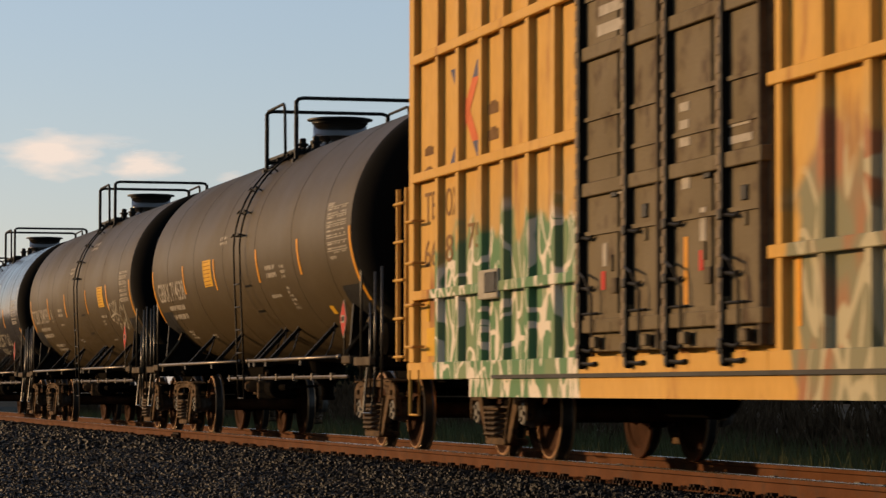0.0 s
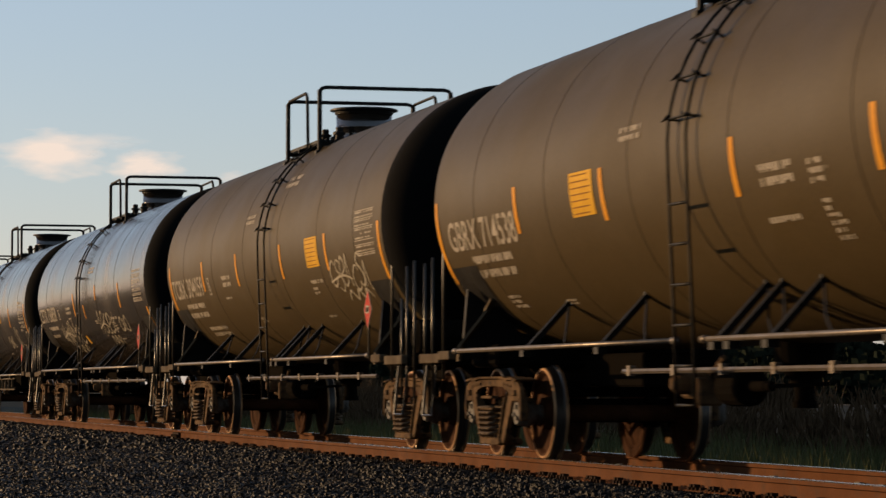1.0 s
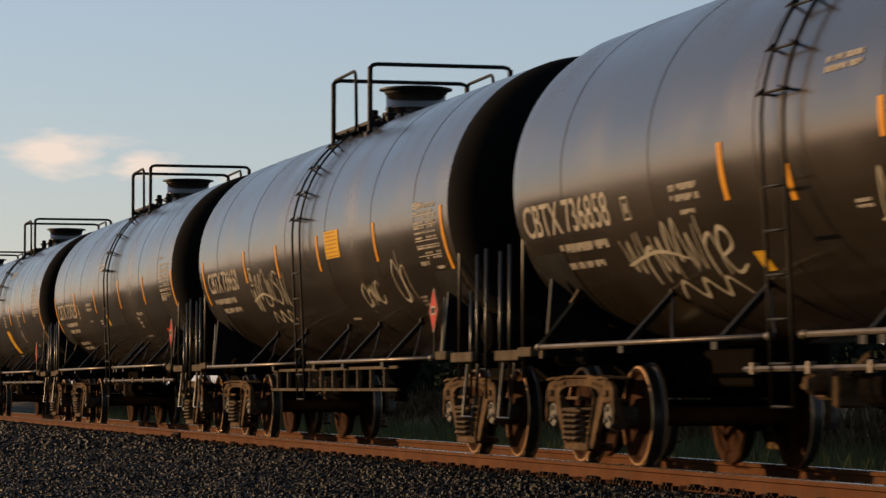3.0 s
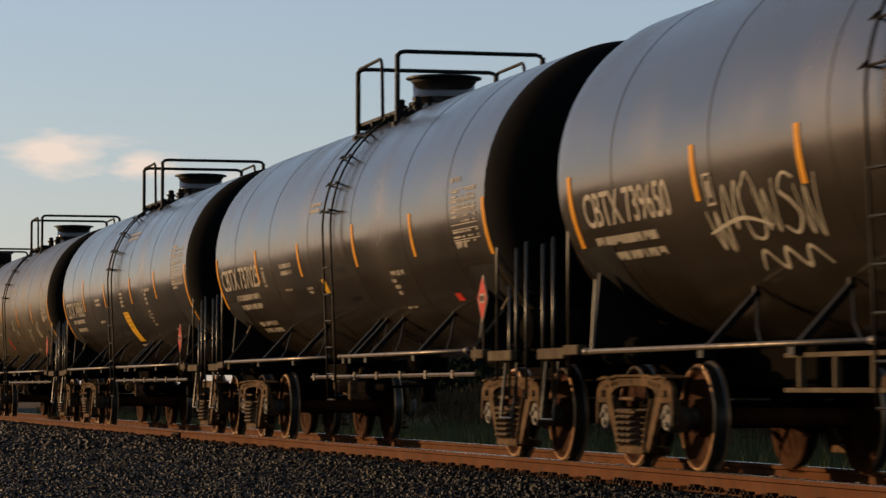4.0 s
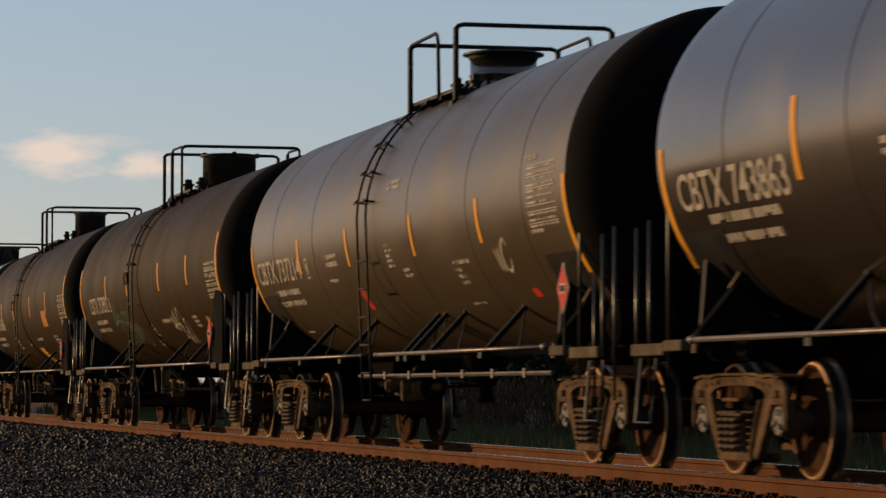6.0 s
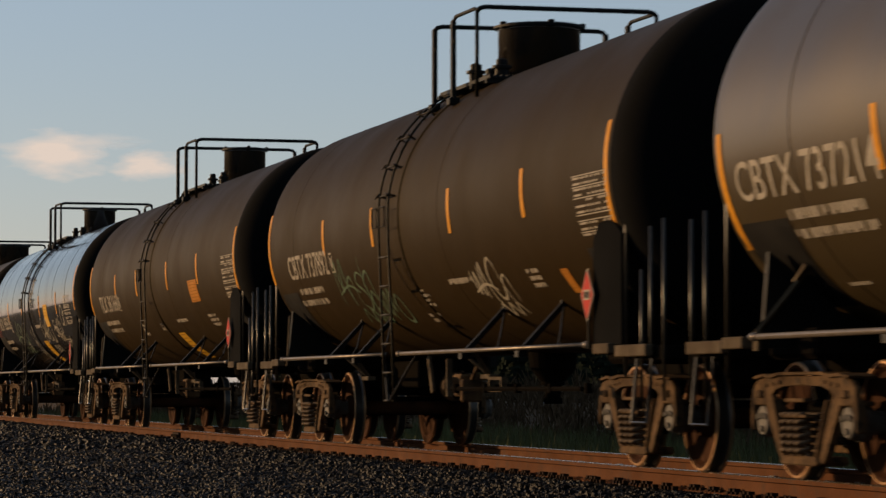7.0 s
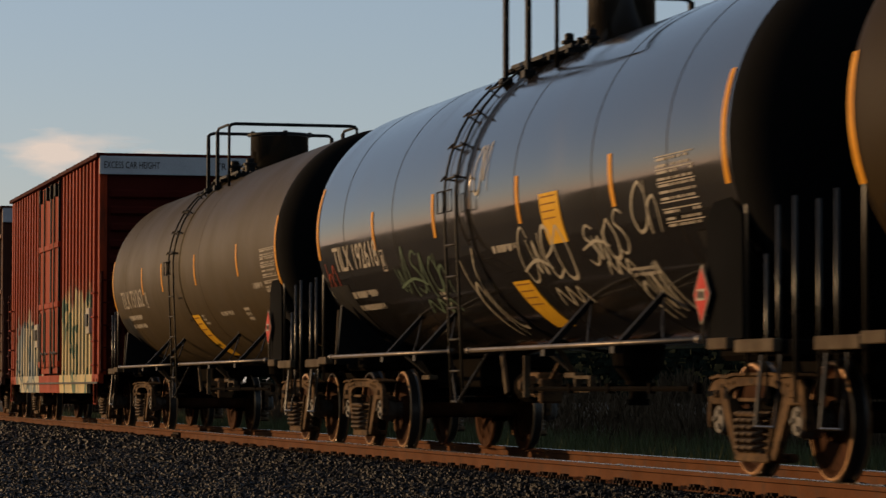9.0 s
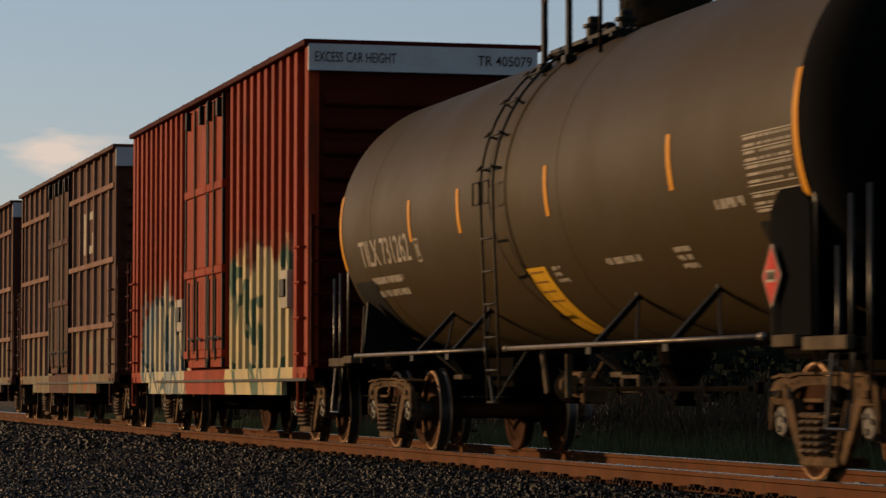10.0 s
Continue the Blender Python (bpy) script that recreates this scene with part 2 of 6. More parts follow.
def part(name, bm, material, parent=None, label="", at=None, key=None):
    """One mesh object from a bmesh, or from a kept mesh when key is known; a part of parent if there is one."""
    if isinstance(bm, bpy.types.Mesh):
        me = bm
    else:
        me = bpy.data.meshes.new(name)
        bm.to_mesh(me)
        bm.free()
        for mt in material if isinstance(material, (list, tuple)) else [material]:
            me.materials.append(mt)
    if key:
        MESHES[key] = me
    ob = new(name, me)
    if parent:
        ob.parent = parent
    if at is not None:
        ob.matrix_basis = at
    if label:
        ob["label"] = label
    if name in ("lettering", "data_table", "spray_tag", "print", "car_number"):
        ob["kind"] = "stuff"
    return ob


def kept(key, name, build, material, parent, label="", at=None):
    """A part whose mesh is built once and shared by alike parts."""
    return part(name, MESHES[key] if key in MESHES else build(), material, parent, label, at, key)


def box(bm, x0, x1, y0, y1, z0, z1, bevel=0.0, m=0):
    verts = [bm.verts.new((x, y, z)) for x in (x0, x1) for y in (y0, y1) for z in (z0, z1)]
    quads = ((0, 1, 3, 2), (4, 6, 7, 5), (0, 4, 5, 1), (2, 3, 7, 6), (0, 2, 6, 4), (1, 5, 7, 3))
    faces = [bm.faces.new([verts[i] for i in q]) for q in quads]
    for f in faces:
        f.material_index = m
    if bevel:
        edges = list({e for f in faces for e in f.edges})
        out = bmesh.ops.bevel(bm, geom=edges, offset=bevel, segments=1, affect="EDGES")
        for f in out["faces"]:
            f.material_index = m
    return verts


def rod(bm, points, r, n=6, m=0, closed=False):
    """A tube through the points."""
    pts = [Vector(p) for p in points]
    rings = []
    for i, p in enumerate(pts):
        a = pts[i - 1] if i else p
        b = pts[i + 1] if i + 1 < len(pts) else p
        d = (b - a).normalized()
        side = d.cross(Vector((0, 0, 1)) if abs(d.z) < 0.9 else Vector((1, 0, 0))).normalized()
        up = side.cross(d)
        rings.append([bm.verts.new(p + (side * math.cos(k * math.tau / n) + up * math.sin(k * math.tau / n)) * r) for k in range(n)])
    for a, b in zip(rings, rings[1:]):
        for k in range(n):
            f = bm.faces.new((a[k], a[(k + 1) % n], b[(k + 1) % n], b[k]))
            f.material_index = m
    for ring in (rings[0], rings[-1]):
        bm.faces.new(ring).material_index = m


def bar(bm, a, b, w, h, m=0):
    """A square bar from a to b, w across and h high."""
    a, b = Vector(a), Vector(b)
    d = (b - a).normalized()
    side = d.cross(Vector((0, 0, 1)) if abs(d.z) < 0.95 else Vector((0, 1, 0))).normalized()
    up = side.cross(d)
    q = [[bm.verts.new(p + side * sx * w / 2 + up * sy * h / 2) for sx, sy in ((-1, -1), (1, -1), (1, 1), (-1, 1))] for p in (a, b)]
    for k in range(4):
        bm.faces.new((q[0][k], q[0][(k + 1) % 4], q[1][(k + 1) % 4], q[1][k])).material_index = m
    bm.faces.new(q[0]).material_index = m
    bm.faces.new(q[1]).material_index = m


def turned(bm, profile, n=32, axis="Y", centre=(0, 0, 0), m=0, caps=True, marks=None):
    """A body of revolution: profile rows (radius, along the axis)."""
    c = Vector(centre)
    rings = []
    for r, s in profile:
        ring = []
        for k in range(n):
            a = k * math.tau / n
            u, v = r * math.cos(a), r * math.sin(a)
            ring.append(bm.verts.new(c + Vector({"X": (s, u, v), "Y": (u, s, v), "Z": (u, v, s)}[axis])))
        rings.append(ring)
    for i, (a, b) in enumerate(zip(rings, rings[1:])):
        for k in range(n):
            f = bm.faces.new((a[k], a[(k + 1) % n], b[(k + 1) % n], b[k]))
            f.material_index = marks[i] if marks else m
    if caps:
        for i, ring in ((0, rings[0]), (-1, rings[-1])):
            bm.faces.new(ring).material_index = marks[i] if marks else m


def B():
    return bmesh.new()


# ---- the ground, the ballast and the line ----
TIE_TOP = -0.19


def bed_height(y):
    """Height of the ballast bed at a distance from the line's middle."""
    a = abs(y)
    if a < 1.9:
        return TIE_TOP - 0.02
    if y < 0:
        return TIE_TOP - 0.02 - min(a - 1.9, 6.0) * 0.055
    return TIE_TOP - 0.02 - min(a - 1.9, 1.3) * 0.45


def make_ground():
    bm = B()
    xs = [-4000, -1200, -500] + list(range(-300, 101, 20)) + [300, 1000, 3000]
    ys = [-3000, -500, -100, -40, -12, 3.2, 5, 8, 12, 20, 30, 60, 150, 500, 1500, 4000]
    grid = [[bm.verts.new((x, y, (-0.55 if 3 < y < 60 else -0.85) + (0.15 * noise.noise(Vector((x * 0.03, y * 0.05, 0))) if 3.5 < y < 100 else 0))) for y in ys] for x in xs]
    for i in range(len(xs) - 1):
        for j in range(len(ys) - 1):
            bm.faces.new((grid[i][j], grid[i + 1][j], grid[i + 1][j + 1], grid[i][j + 1]))
    return tagged(part("ground", shaded(bm), GROUND), "flat field of dark soil and short grass", "ground", kind="structure")


def make_bed():
    bm = B()
    ys = [-14, -9, -7.9, -5, -3, -1.9, 1.9, 3.4]
    xs = list(range(-400, 141, 4))
    rows = [[bm.verts.new((x, y, bed_height(y))) for y in ys] + [bm.verts.new((x, 3.4, -1.0)), bm.verts.new((x, -14, -1.0))] for x in xs]
    for a, b in zip(rows, rows[1:]):
        for k in range(len(a)):
            bm.faces.new((a[k], b[k], b[(k + 1) % len(a)], a[(k + 1) % len(a)]))
    return tagged(part("ballast_bed", shaded(bm), SOIL), "dark gravel bed under the railway line", "ballast", kind="structure")


def make_rail(y):
    prof = [(-0.07, -0.18), (0.07, -0.18), (0.07, -0.168), (0.012, -0.145), (0.009, -0.05), (0.036, -0.04), (0.036, -0.008), (0.028, 0.0),
            (-0.028, 0.0), (-0.036, -0.008), (-0.036, -0.04), (-0.009, -0.05), (-0.012, -0.145), (-0.07, -0.168)]
    bm = B()
    rows = [[bm.verts.new((x, py, pz)) for py, pz in prof] for x in (-500, 140)]
    for k in range(len(prof)):
        f = bm.faces.new((rows[0][k], rows[1][k], rows[1][(k + 1) % len(prof)], rows[0][(k + 1) % len(prof)]))
        f.material_index = 1 if k in (6, 7, 8) else 0
    for r in rows:
        bm.faces.new(r)
    ob = part("rail", shaded(bm), [RAIL_RUST, RAIL_TOP], at=pose(0, y, 0))
    return tagged(ob, "rusty steel rail with a bright worn head", "rail", "rails of the line", "structure")


make_ground()
make_bed()
for y in (-0.753, 0.753):
    make_rail(y)


def tie_mesh():
    bm = B()
    box(bm, -0.115, 0.115, -1.3, 1.3, TIE_TOP - 0.18, TIE_TOP, 0.01)
    return shaded(bm)


def fastening_mesh():
    """A tie plate with two spikes each side of the rail foot and an anchor clip."""
    bm = B()
    box(bm, -0.1, 0.1, -0.18, 0.18, TIE_TOP, TIE_TOP + 0.014)
    for x, y in ((-0.05, -0.1), (0.05, -0.1), (-0.05, 0.1), (0.05, 0.1)):
        box(bm, x - 0.012, x + 0.012, y - 0.012, y + 0.012, TIE_TOP, TIE_TOP + 0.055)
        box(bm, x - 0.022, x + 0.022, y - 0.03, y + 0.024, TIE_TOP + 0.05, TIE_TOP + 0.075)
    for x in (-0.16, 0.16):
        box(bm, x - 0.02, x + 0.02, -0.11, -0.06, TIE_TOP - 0.02, TIE_TOP + 0.05)
    return shaded(bm)


def make_ties():
    rng = random.Random(3)
    for k in range(290):
        x = -18.0 - 0.515 * k + rng.uniform(-0.03, 0.03)
        tie = kept("tie", "sleeper", tie_mesh, TIE, None, "", pose(x, rng.uniform(-0.05, 0.05), rng.uniform(-0.015, 0.006), 0, 0, rng.uniform(-1.5, 1.5)))
        tagged(tie, "dark creosoted wooden sleeper bedded in ballast", "sleeper", "sleepers of the line", "structure")
        for y in (-0.753, 0.753):
            kept("fastening", "rail_fastening", fastening_mesh, CLIP, tie, "rusted plate with spikes", pose(0, y, 0))
        if x > -75:
            kept("insulator", "rail_insulator", insulator_mesh, INSULATOR, tie, "pale grey rail insulator", pose(0, 0.64, 0))


def insulator_mesh():
    bm = B()
    box(bm, -0.07, 0.07, -0.03, 0.03, TIE_TOP + 0.01, TIE_TOP + 0.085, 0.012)
    return shaded(bm)


def make_joint(x, y):
    """Joint bars bolted to the web of a rail."""
    bm = B()
    for s in (-1, 1):
        box(bm, -0.32, 0.32, s * 0.03 - 0.02, s * 0.03 + 0.02, -0.15, -0.045, 0.006)
        for k in range(6):
            cx = -0.27 + k * 0.108
            turned(bm, [(0.022, s * 0.05), (0.022, s * 0.085)], 6, centre=(cx, 0, -0.098))
    box(bm, -0.006, 0.006, -0.04, 0.04, -0.05, 0.002)
    tagged(part("joint_bar", shaded(bm), CLIP, None, "", pose(x, y, 0)), "dark bolted joint bars on the rail", "rail joint", kind="structure")


make_joint(-53.1, -0.753)


# ---- the train ----
CARS = []       # (car, place along the line at 4.5 s)
WHEELS = []     # (wheelset, its place in its truck)
R, ZC = 1.54, 2.62


def empty(name, x, label, category, group):
    ob = new(name)
    ob.empty_display_size = 0.3
    CARS.append((ob, x))
    return tagged(ob, label, category, group)


def wheel_mesh():
    bm = B()
    for s in (-1, 1):
        prof = [(0.09, 0.60), (0.12, 0.62), (0.14, 0.66), (0.36, 0.70), (0.39, 0.675), (0.485, 0.675), (0.485, 0.70), (0.46, 0.715), (0.457, 0.80), (0.447, 0.812), (0.43, 0.813), (0.405, 0.806), (0.375, 0.765), (0.17, 0.74), (0.15, 0.82), (0.09, 0.82)]
        turned(bm, [(r, s * a) for r, a in prof], 40, marks=[0, 0, 0, 0, 0, 1, 3, 3, 1, 1, 0, 0, 0, 0, 0], caps=False)
        turned(bm, [(0.085, s * 0.8), (0.085, s * 0.9), (0.115, s * 0.9), (0.125, s * 0.92), (0.125, s * 1.06), (0.11, s * 1.085), (0.04, s * 1.085)], 20, m=2)
        turned(bm, [(0.135, s * 0.96), (0.142, s * 0.97), (0.142, s * 1.0), (0.135, s * 1.01)], 20, m=2, caps=False)
        for k in range(3):
            a = k * math.tau / 3
            turned(bm, [(0.025, s * 1.08), (0.025, s * 1.105)], 6, centre=(0.065 * math.cos(a), 0, 0.065 * math.sin(a)), m=2)
    turned(bm, [(0.085, -0.85), (0.085, 0.85)], 16, m=0)
    return shaded(bm)


def side_frame_mesh():
    """A cast truck side frame of thin hollow section: top chord with a flange, sloping legs round open windows, columns, spring seat and hooked jaws."""
    bm = B()

    def slab(pts, y0=-0.1, y1=-0.045, bevel=0.01):
        a = [bm.verts.new((x, y0, z)) for x, z in pts]
        b = [bm.verts.new((x, y1, z)) for x, z in pts]
        faces = [bm.faces.new(a), bm.faces.new(b[::-1])]
        for k in range(len(pts)):
            faces.append(bm.faces.new((a[k], b[k], b[(k + 1) % len(pts)], a[(k + 1) % len(pts)])))
        bmesh.ops.bevel(bm, geom=list({e for f in faces for e in f.edges}), offset=bevel, segments=1, affect="EDGES")

    for s in (-1, 1):
        # top chord that falls to the jaw, with its flange; the hooked jaw; the sloping leg with a rounded heel
        slab([(s * 1.1, 0.6), (s * 1.08, 0.7), (s * 0.98, 0.765), (s * 0.8, 0.785), (s * 0.62, 0.775), (s * 0.45, 0.795), (0, 0.795), (0, 0.725), (s * 0.4, 0.72), (s * 0.58, 0.7), (s * 0.7, 0.64), (s * 0.76, 0.58), (s * 0.82, 0.6), (s * 0.98, 0.6)])
        slab([(s * 0.98, 0.772), (s * 0.8, 0.792), (s * 0.62, 0.782), (s * 0.45, 0.802), (0, 0.802), (0, 0.826), (s * 0.45, 0.826), (s * 0.62, 0.808), (s * 0.8, 0.818), (s * 1.0, 0.794)], -0.125, 0.1, 0.006)
        slab([(s * 1.1, 0.62), (s * 1.02, 0.62), (s * 1.04, 0.5), (s * 1.07, 0.38), (s * 1.1, 0.38), (s * 1.12, 0.5)], -0.1, -0.02)
        slab([(s * 0.79, 0.6), (s * 0.67, 0.68), (s * 0.6, 0.6), (s * 0.5, 0.42), (s * 0.41, 0.26), (s * 0.34, 0.17), (s * 0.37, 0.14), (s * 0.44, 0.15), (s * 0.52, 0.23), (s * 0.63, 0.4), (s * 0.74, 0.5)])
        slab([(s * 0.58, 0.62), (s * 0.55, 0.62), (s * 0.31, 0.19), (s * 0.34, 0.17)], -0.125, -0.03, 0.006)
        box(bm, s * 0.889 - 0.13, s * 0.889 + 0.13, -0.1, 0.085, 0.575, 0.61, 0.01)
        box(bm, s * 0.889 - 0.06, s * 0.889 + 0.06, -0.125, -0.09, 0.63, 0.69, 0.01)
        for k in range(3):
            box(bm, s * (0.48 + 0.13 * k) - 0.02, s * (0.48 + 0.13 * k) + 0.02, -0.112, -0.095, 0.735 - 0.012 * k, 0.765 - 0.012 * k, 0.006)
    slab([(-0.4, 0.15), (-0.34, 0.13), (0.34, 0.13), (0.4, 0.15), (0.36, 0.2), (-0.36, 0.2)], -0.13, 0.13)
    slab([(-0.2, 0.63), (0.2, 0.63), (0.2, 0.6), (-0.2, 0.6)], -0.16, -0.08, 0.006)
    slab([(-0.26, 0.51), (0.26, 0.51), (0.26, 0.485), (-0.26, 0.485)], -0.17, -0.08, 0.006)
    return shaded(bm)


def spring_mesh():
    bm = B()
    r = 0.062
    rod(bm, [(r * math.cos(a), r * math.sin(a), 0.2 + 0.32 * a / (math.tau * 6)) for a in [k * math.tau / 8 for k in range(49)]], 0.016, 5)
    return shaded(bm, True)


def bolster_mesh():
    bm = B()
    box(bm, -0.2, 0.2, -0.98, 0.98, 0.52, 0.6, 0.02)
    box(bm, -0.24, 0.24, -0.8, 0.8, 0.62, 0.78, 0.02)
    turned(bm, [(0.2, 0.76), (0.2, 0.84)], 16, "Z")
    for s in (-1, 1):
        box(bm, s * 0.38 - 0.05, s * 0.38 + 0.05, -0.95, 0.95, 0.36, 0.5, 0.015)
        for e in (-1, 1):
            box(bm, s * 0.41 - 0.04, s * 0.41 + 0.04, e * 0.753 - 0.09, e * 0.753 + 0.09, 0.3, 0.62, 0.02)
    return shaded(bm)


def truck(car, x):
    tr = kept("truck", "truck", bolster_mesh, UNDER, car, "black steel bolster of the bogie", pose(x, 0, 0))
    for s in (-1, 1):
        kept("side_frame", "side_frame", side_frame_mesh, DUSTY_IRON, tr, "dusty tan cast side frame", pose(0, s * 1.0, 0))
        for k in (-1, 0, 1):
            for d in (-0.11, 0.03):
                kept("spring", "coil_spring", spring_mesh, SPRING, tr, "dusty coil spring", pose(k * 0.15 - 0.08, s * (1.0 - d), 0))
    for s in (-1, 1):
        w = kept("wheelset", "wheelset", wheel_mesh, [WHEEL, TREAD, BEARING, TREAD_DARK], tr, "rusty wheels with bright rims on an axle")
        WHEELS.append((w, s * 0.889))


def ang(z):
    return math.asin(max(-1, min(1, (z - ZC) / R)))


def on_tank(x, a, out=0.0):
    return Vector((x, -(R + out) * math.cos(a), ZC + (R + out) * math.sin(a)))


HALF = 7.64


def tank_mesh():
    """The shell with dished ends; welded ring seams stand a little proud."""
    bm = B()
    n = 80
    prof = []
    ends = [i * math.pi / 2 / 14 for i in range(15)]
    for a in ends:
        prof.append((max(R * math.sin(a) ** 0.72, 0.001), -HALF - 0.74 * math.cos(a) ** 0.95))
    prof += [(R, -HALF + 0.2), (R, HALF + 0.06), (R, HALF + 0.07)]
    for a in ends[::-1]:
        prof.append((max(R * math.sin(a) ** 0.58, 0.001), HALF + 0.2 + 0.6 * math.cos(a) ** 0.95))
    # 1: end rings whose shade is painted in as black, 0: shell paint
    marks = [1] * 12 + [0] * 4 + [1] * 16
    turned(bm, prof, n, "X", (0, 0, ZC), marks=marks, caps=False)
    return shaded(bm, True)


def seam_mesh():
    bm = B()
    turned(bm, [(R + 0.001, -0.008), (R + 0.003, -0.005), (R + 0.003, 0.005), (R + 0.001, 0.008)], 80, "X", (0, 0, ZC), caps=False)
    return shaded(bm)


def band_mesh():
    """A raised jacket band round the shell."""
    bm = B()
    turned(bm, [(R - 0.002, -0.09), (R + 0.018, -0.06), (R + 0.018, 0.06), (R - 0.002, 0.09)], 80, "X", (0, 0, ZC), caps=False)
    return shaded(bm)


def hoop_rail_mesh(y, top):
    """A round bar across the tank, bent down a little at both ends."""
    bm = B()
    rod(bm, [(0, -y, top - 0.05), (0.01, -y + 0.03, top - 0.015), (0.01, -y + 0.09, top), (0.01, y - 0.09, top), (0.01, y - 0.03, top - 0.015), (0, y, top - 0.05)], 0.026, 8)
    return shaded(bm, True)


def rail_post_mesh(top):
    """A flat post with a foot on the shell."""
    bm = B()
    box(bm, -0.04, 0.04, -0.025, 0.025, 3.8, top - 0.03, 0.006)
    box(bm, -0.07, 0.07, -0.06, 0.06, 3.8, 3.88, 0.006)
    box(bm, 0.03, 0.07, -0.015, 0.015, top - 0.28, top - 0.25)
    return shaded(bm)


def thin_post_mesh(top):
    bm = B()
    rod(bm, [(0, 0, 3.8), (0, 0, top - 0.04)], 0.022, 8)
    return shaded(bm, True)


def return_rail_mesh(run, top, foot):
    """A round bar along the tank that bends down to the walkway."""
    bm = B()
    d = 1 if run > 0 else -1
    rod(bm, [(0, 0, top - 0.04), (d * 0.1, 0, top - 0.01), (run - d * 0.12, 0, top), (run - d * 0.04, 0, top - 0.03), (run, 0, top - 0.11), (run + d * 0.05, 0, foot)], 0.022, 8)
    return shaded(bm, True)


def handrail(car, kind):
    """Two cross hoops on flat posts; one of them returns along both sides of the walkway."""
    if kind == "A":
        y, top, xa, xb, x0, run = 0.9, 4.725, -0.95, 1.22, -0.95, 1.35
    else:
        y, top, xa, xb, x0, run = 1.0, 4.76, -0.72, 1.16, 1.16, -1.03
    for x in (xa, xb):
        hoop = kept("hoop_rail" + kind, "handrail", lambda: hoop_rail_mesh(y, top), BLACK, car, "black round-bar rail across the top platform", pose(x, 0, 0))
        for s in (-1, 1):
            kept("rail_post" + kind, "rail_post", lambda: rail_post_mesh(top), BLACK, hoop, "", pose(run if kind == "B" and x == xb else 0, s * y, 0))
            if kind == "B" and x == xb:
                kept("thin_post", "rail_post", lambda: thin_post_mesh(top), BLACK, hoop, "", pose(0, s * y, 0))
            if x == x0:
                kept("return_rail" + kind, "return_rail", lambda: return_rail_mesh(run, top, 3.95), BLACK, hoop, "", pose(0, s * y, 0))


def dome_mesh(kind):
    bm = B()
    if kind == "A":
        turned(bm, [(0.45, 4.0), (0.45, 4.06), (0.385, 4.07), (0.385, 4.28), (0.395, 4.29), (0.395, 4.31), (0.385, 4.32), (0.385, 4.49)], 40, "Z")
    else:
        turned(bm, [(0.36, 4.0), (0.36, 4.06), (0.31, 4.08), (0.31, 4.16), (0.345, 4.18), (0.345, 4.65), (0.355, 4.67)], 32, "Z")
    return shaded(bm, True)


def lid_mesh(kind):
    bm = B()
    if kind == "A":
        turned(bm, [(0.385, 4.485), (0.4, 4.49), (0.41, 4.53), (0.47, 4.535), (0.47, 4.555), (0.44, 4.565), (0.2, 4.58), (0.001, 4.582)], 32, "Z", caps=False)
    else:
        turned(bm, [(0.35, 4.665), (0.385, 4.67), (0.385, 4.695), (0.35, 4.71), (0.15, 4.725), (0.001, 4.727)], 32, "Z", caps=False)
        for k in range(5):
            a = k * math.tau / 5
            box(bm, 0.36 * math.cos(a) - 0.025, 0.36 * math.cos(a) + 0.025, 0.36 * math.sin(a) - 0.025, 0.36 * math.sin(a) + 0.025, 4.65, 4.73, 0.008)
    return shaded(bm)


def valve_mesh():
    bm = B()
    turned(bm, [(0.11, 4.05), (0.11, 4.22), (0.16, 4.23), (0.16, 4.27), (0.06, 4.29), (0.06, 4.36)], 12, "Z")
    for k in range(4):
        a = k * math.tau / 4 + 0.4
        rod(bm, [(0.13 * math.cos(a), 0.13 * math.sin(a), 4.2), (0.13 * math.cos(a), 0.13 * math.sin(a), 4.34)], 0.02)
    rod(bm, [(-0.2, 0, 4.14), (0.2, 0, 4.14)], 0.05)
    return shaded(bm)


def fitting_mesh():
    bm = B()
    turned(bm, [(0.06, 3.98), (0.06, 4.17), (0.085, 4.175), (0.085, 4.205), (0.05, 4.215), (0.05, 4.27), (0.03, 4.285)], 12, "Z")
    return shaded(bm)


def grating_mesh():
    bm = B()
    for k in range(7):
        y = 0.44 + k * 0.068
        box(bm, -1.0, 1.2, y - 0.022, y + 0.022, 4.0, 4.04)
    for x in (-0.95, -0.3, 0.4, 1.15):
        box(bm, x - 0.03, x + 0.03, 0.42, 0.9, 3.95, 4.0)
    return shaded(bm)


STAND = 0.07        # the ladder's stand-off from the shell


def ladder_rail_mesh(side):
    bm = B()
    w = side * 0.23
    arc = [radians(2 + 58 * k / 12) for k in range(13)]
    rod(bm, [(w, -1.53, 0.55), (w, -1.56, 1.4), (w, -1.6, 2.3)] + [tuple(on_tank(w, a, STAND)) for a in arc], 0.0145, 6)
    return shaded(bm, True)


def rung_mesh(z=None, a=None):
    bm = B()
    if a is None:
        y = -1.53 - 0.04 * (z - 0.55)
        rod(bm, [(-0.23, y, z), (0.23, y, z)], 0.0135)
    else:
        rod(bm, [tuple(on_tank(-0.3, a, STAND)), tuple(on_tank(0.3, a, STAND))], 0.011)
        for s in (-1, 1):
            rod(bm, [tuple(on_tank(s * 0.23, a, STAND + 0.04)), tuple(on_tank(s * 0.23, a, -0.02))], 0.012)
            rod(bm, [tuple(on_tank(s * 0.3, a - 0.012, STAND + 0.03)), tuple(on_tank(s * 0.17, a + 0.012, STAND + 0.03))], 0.01)
    return shaded(bm, True)


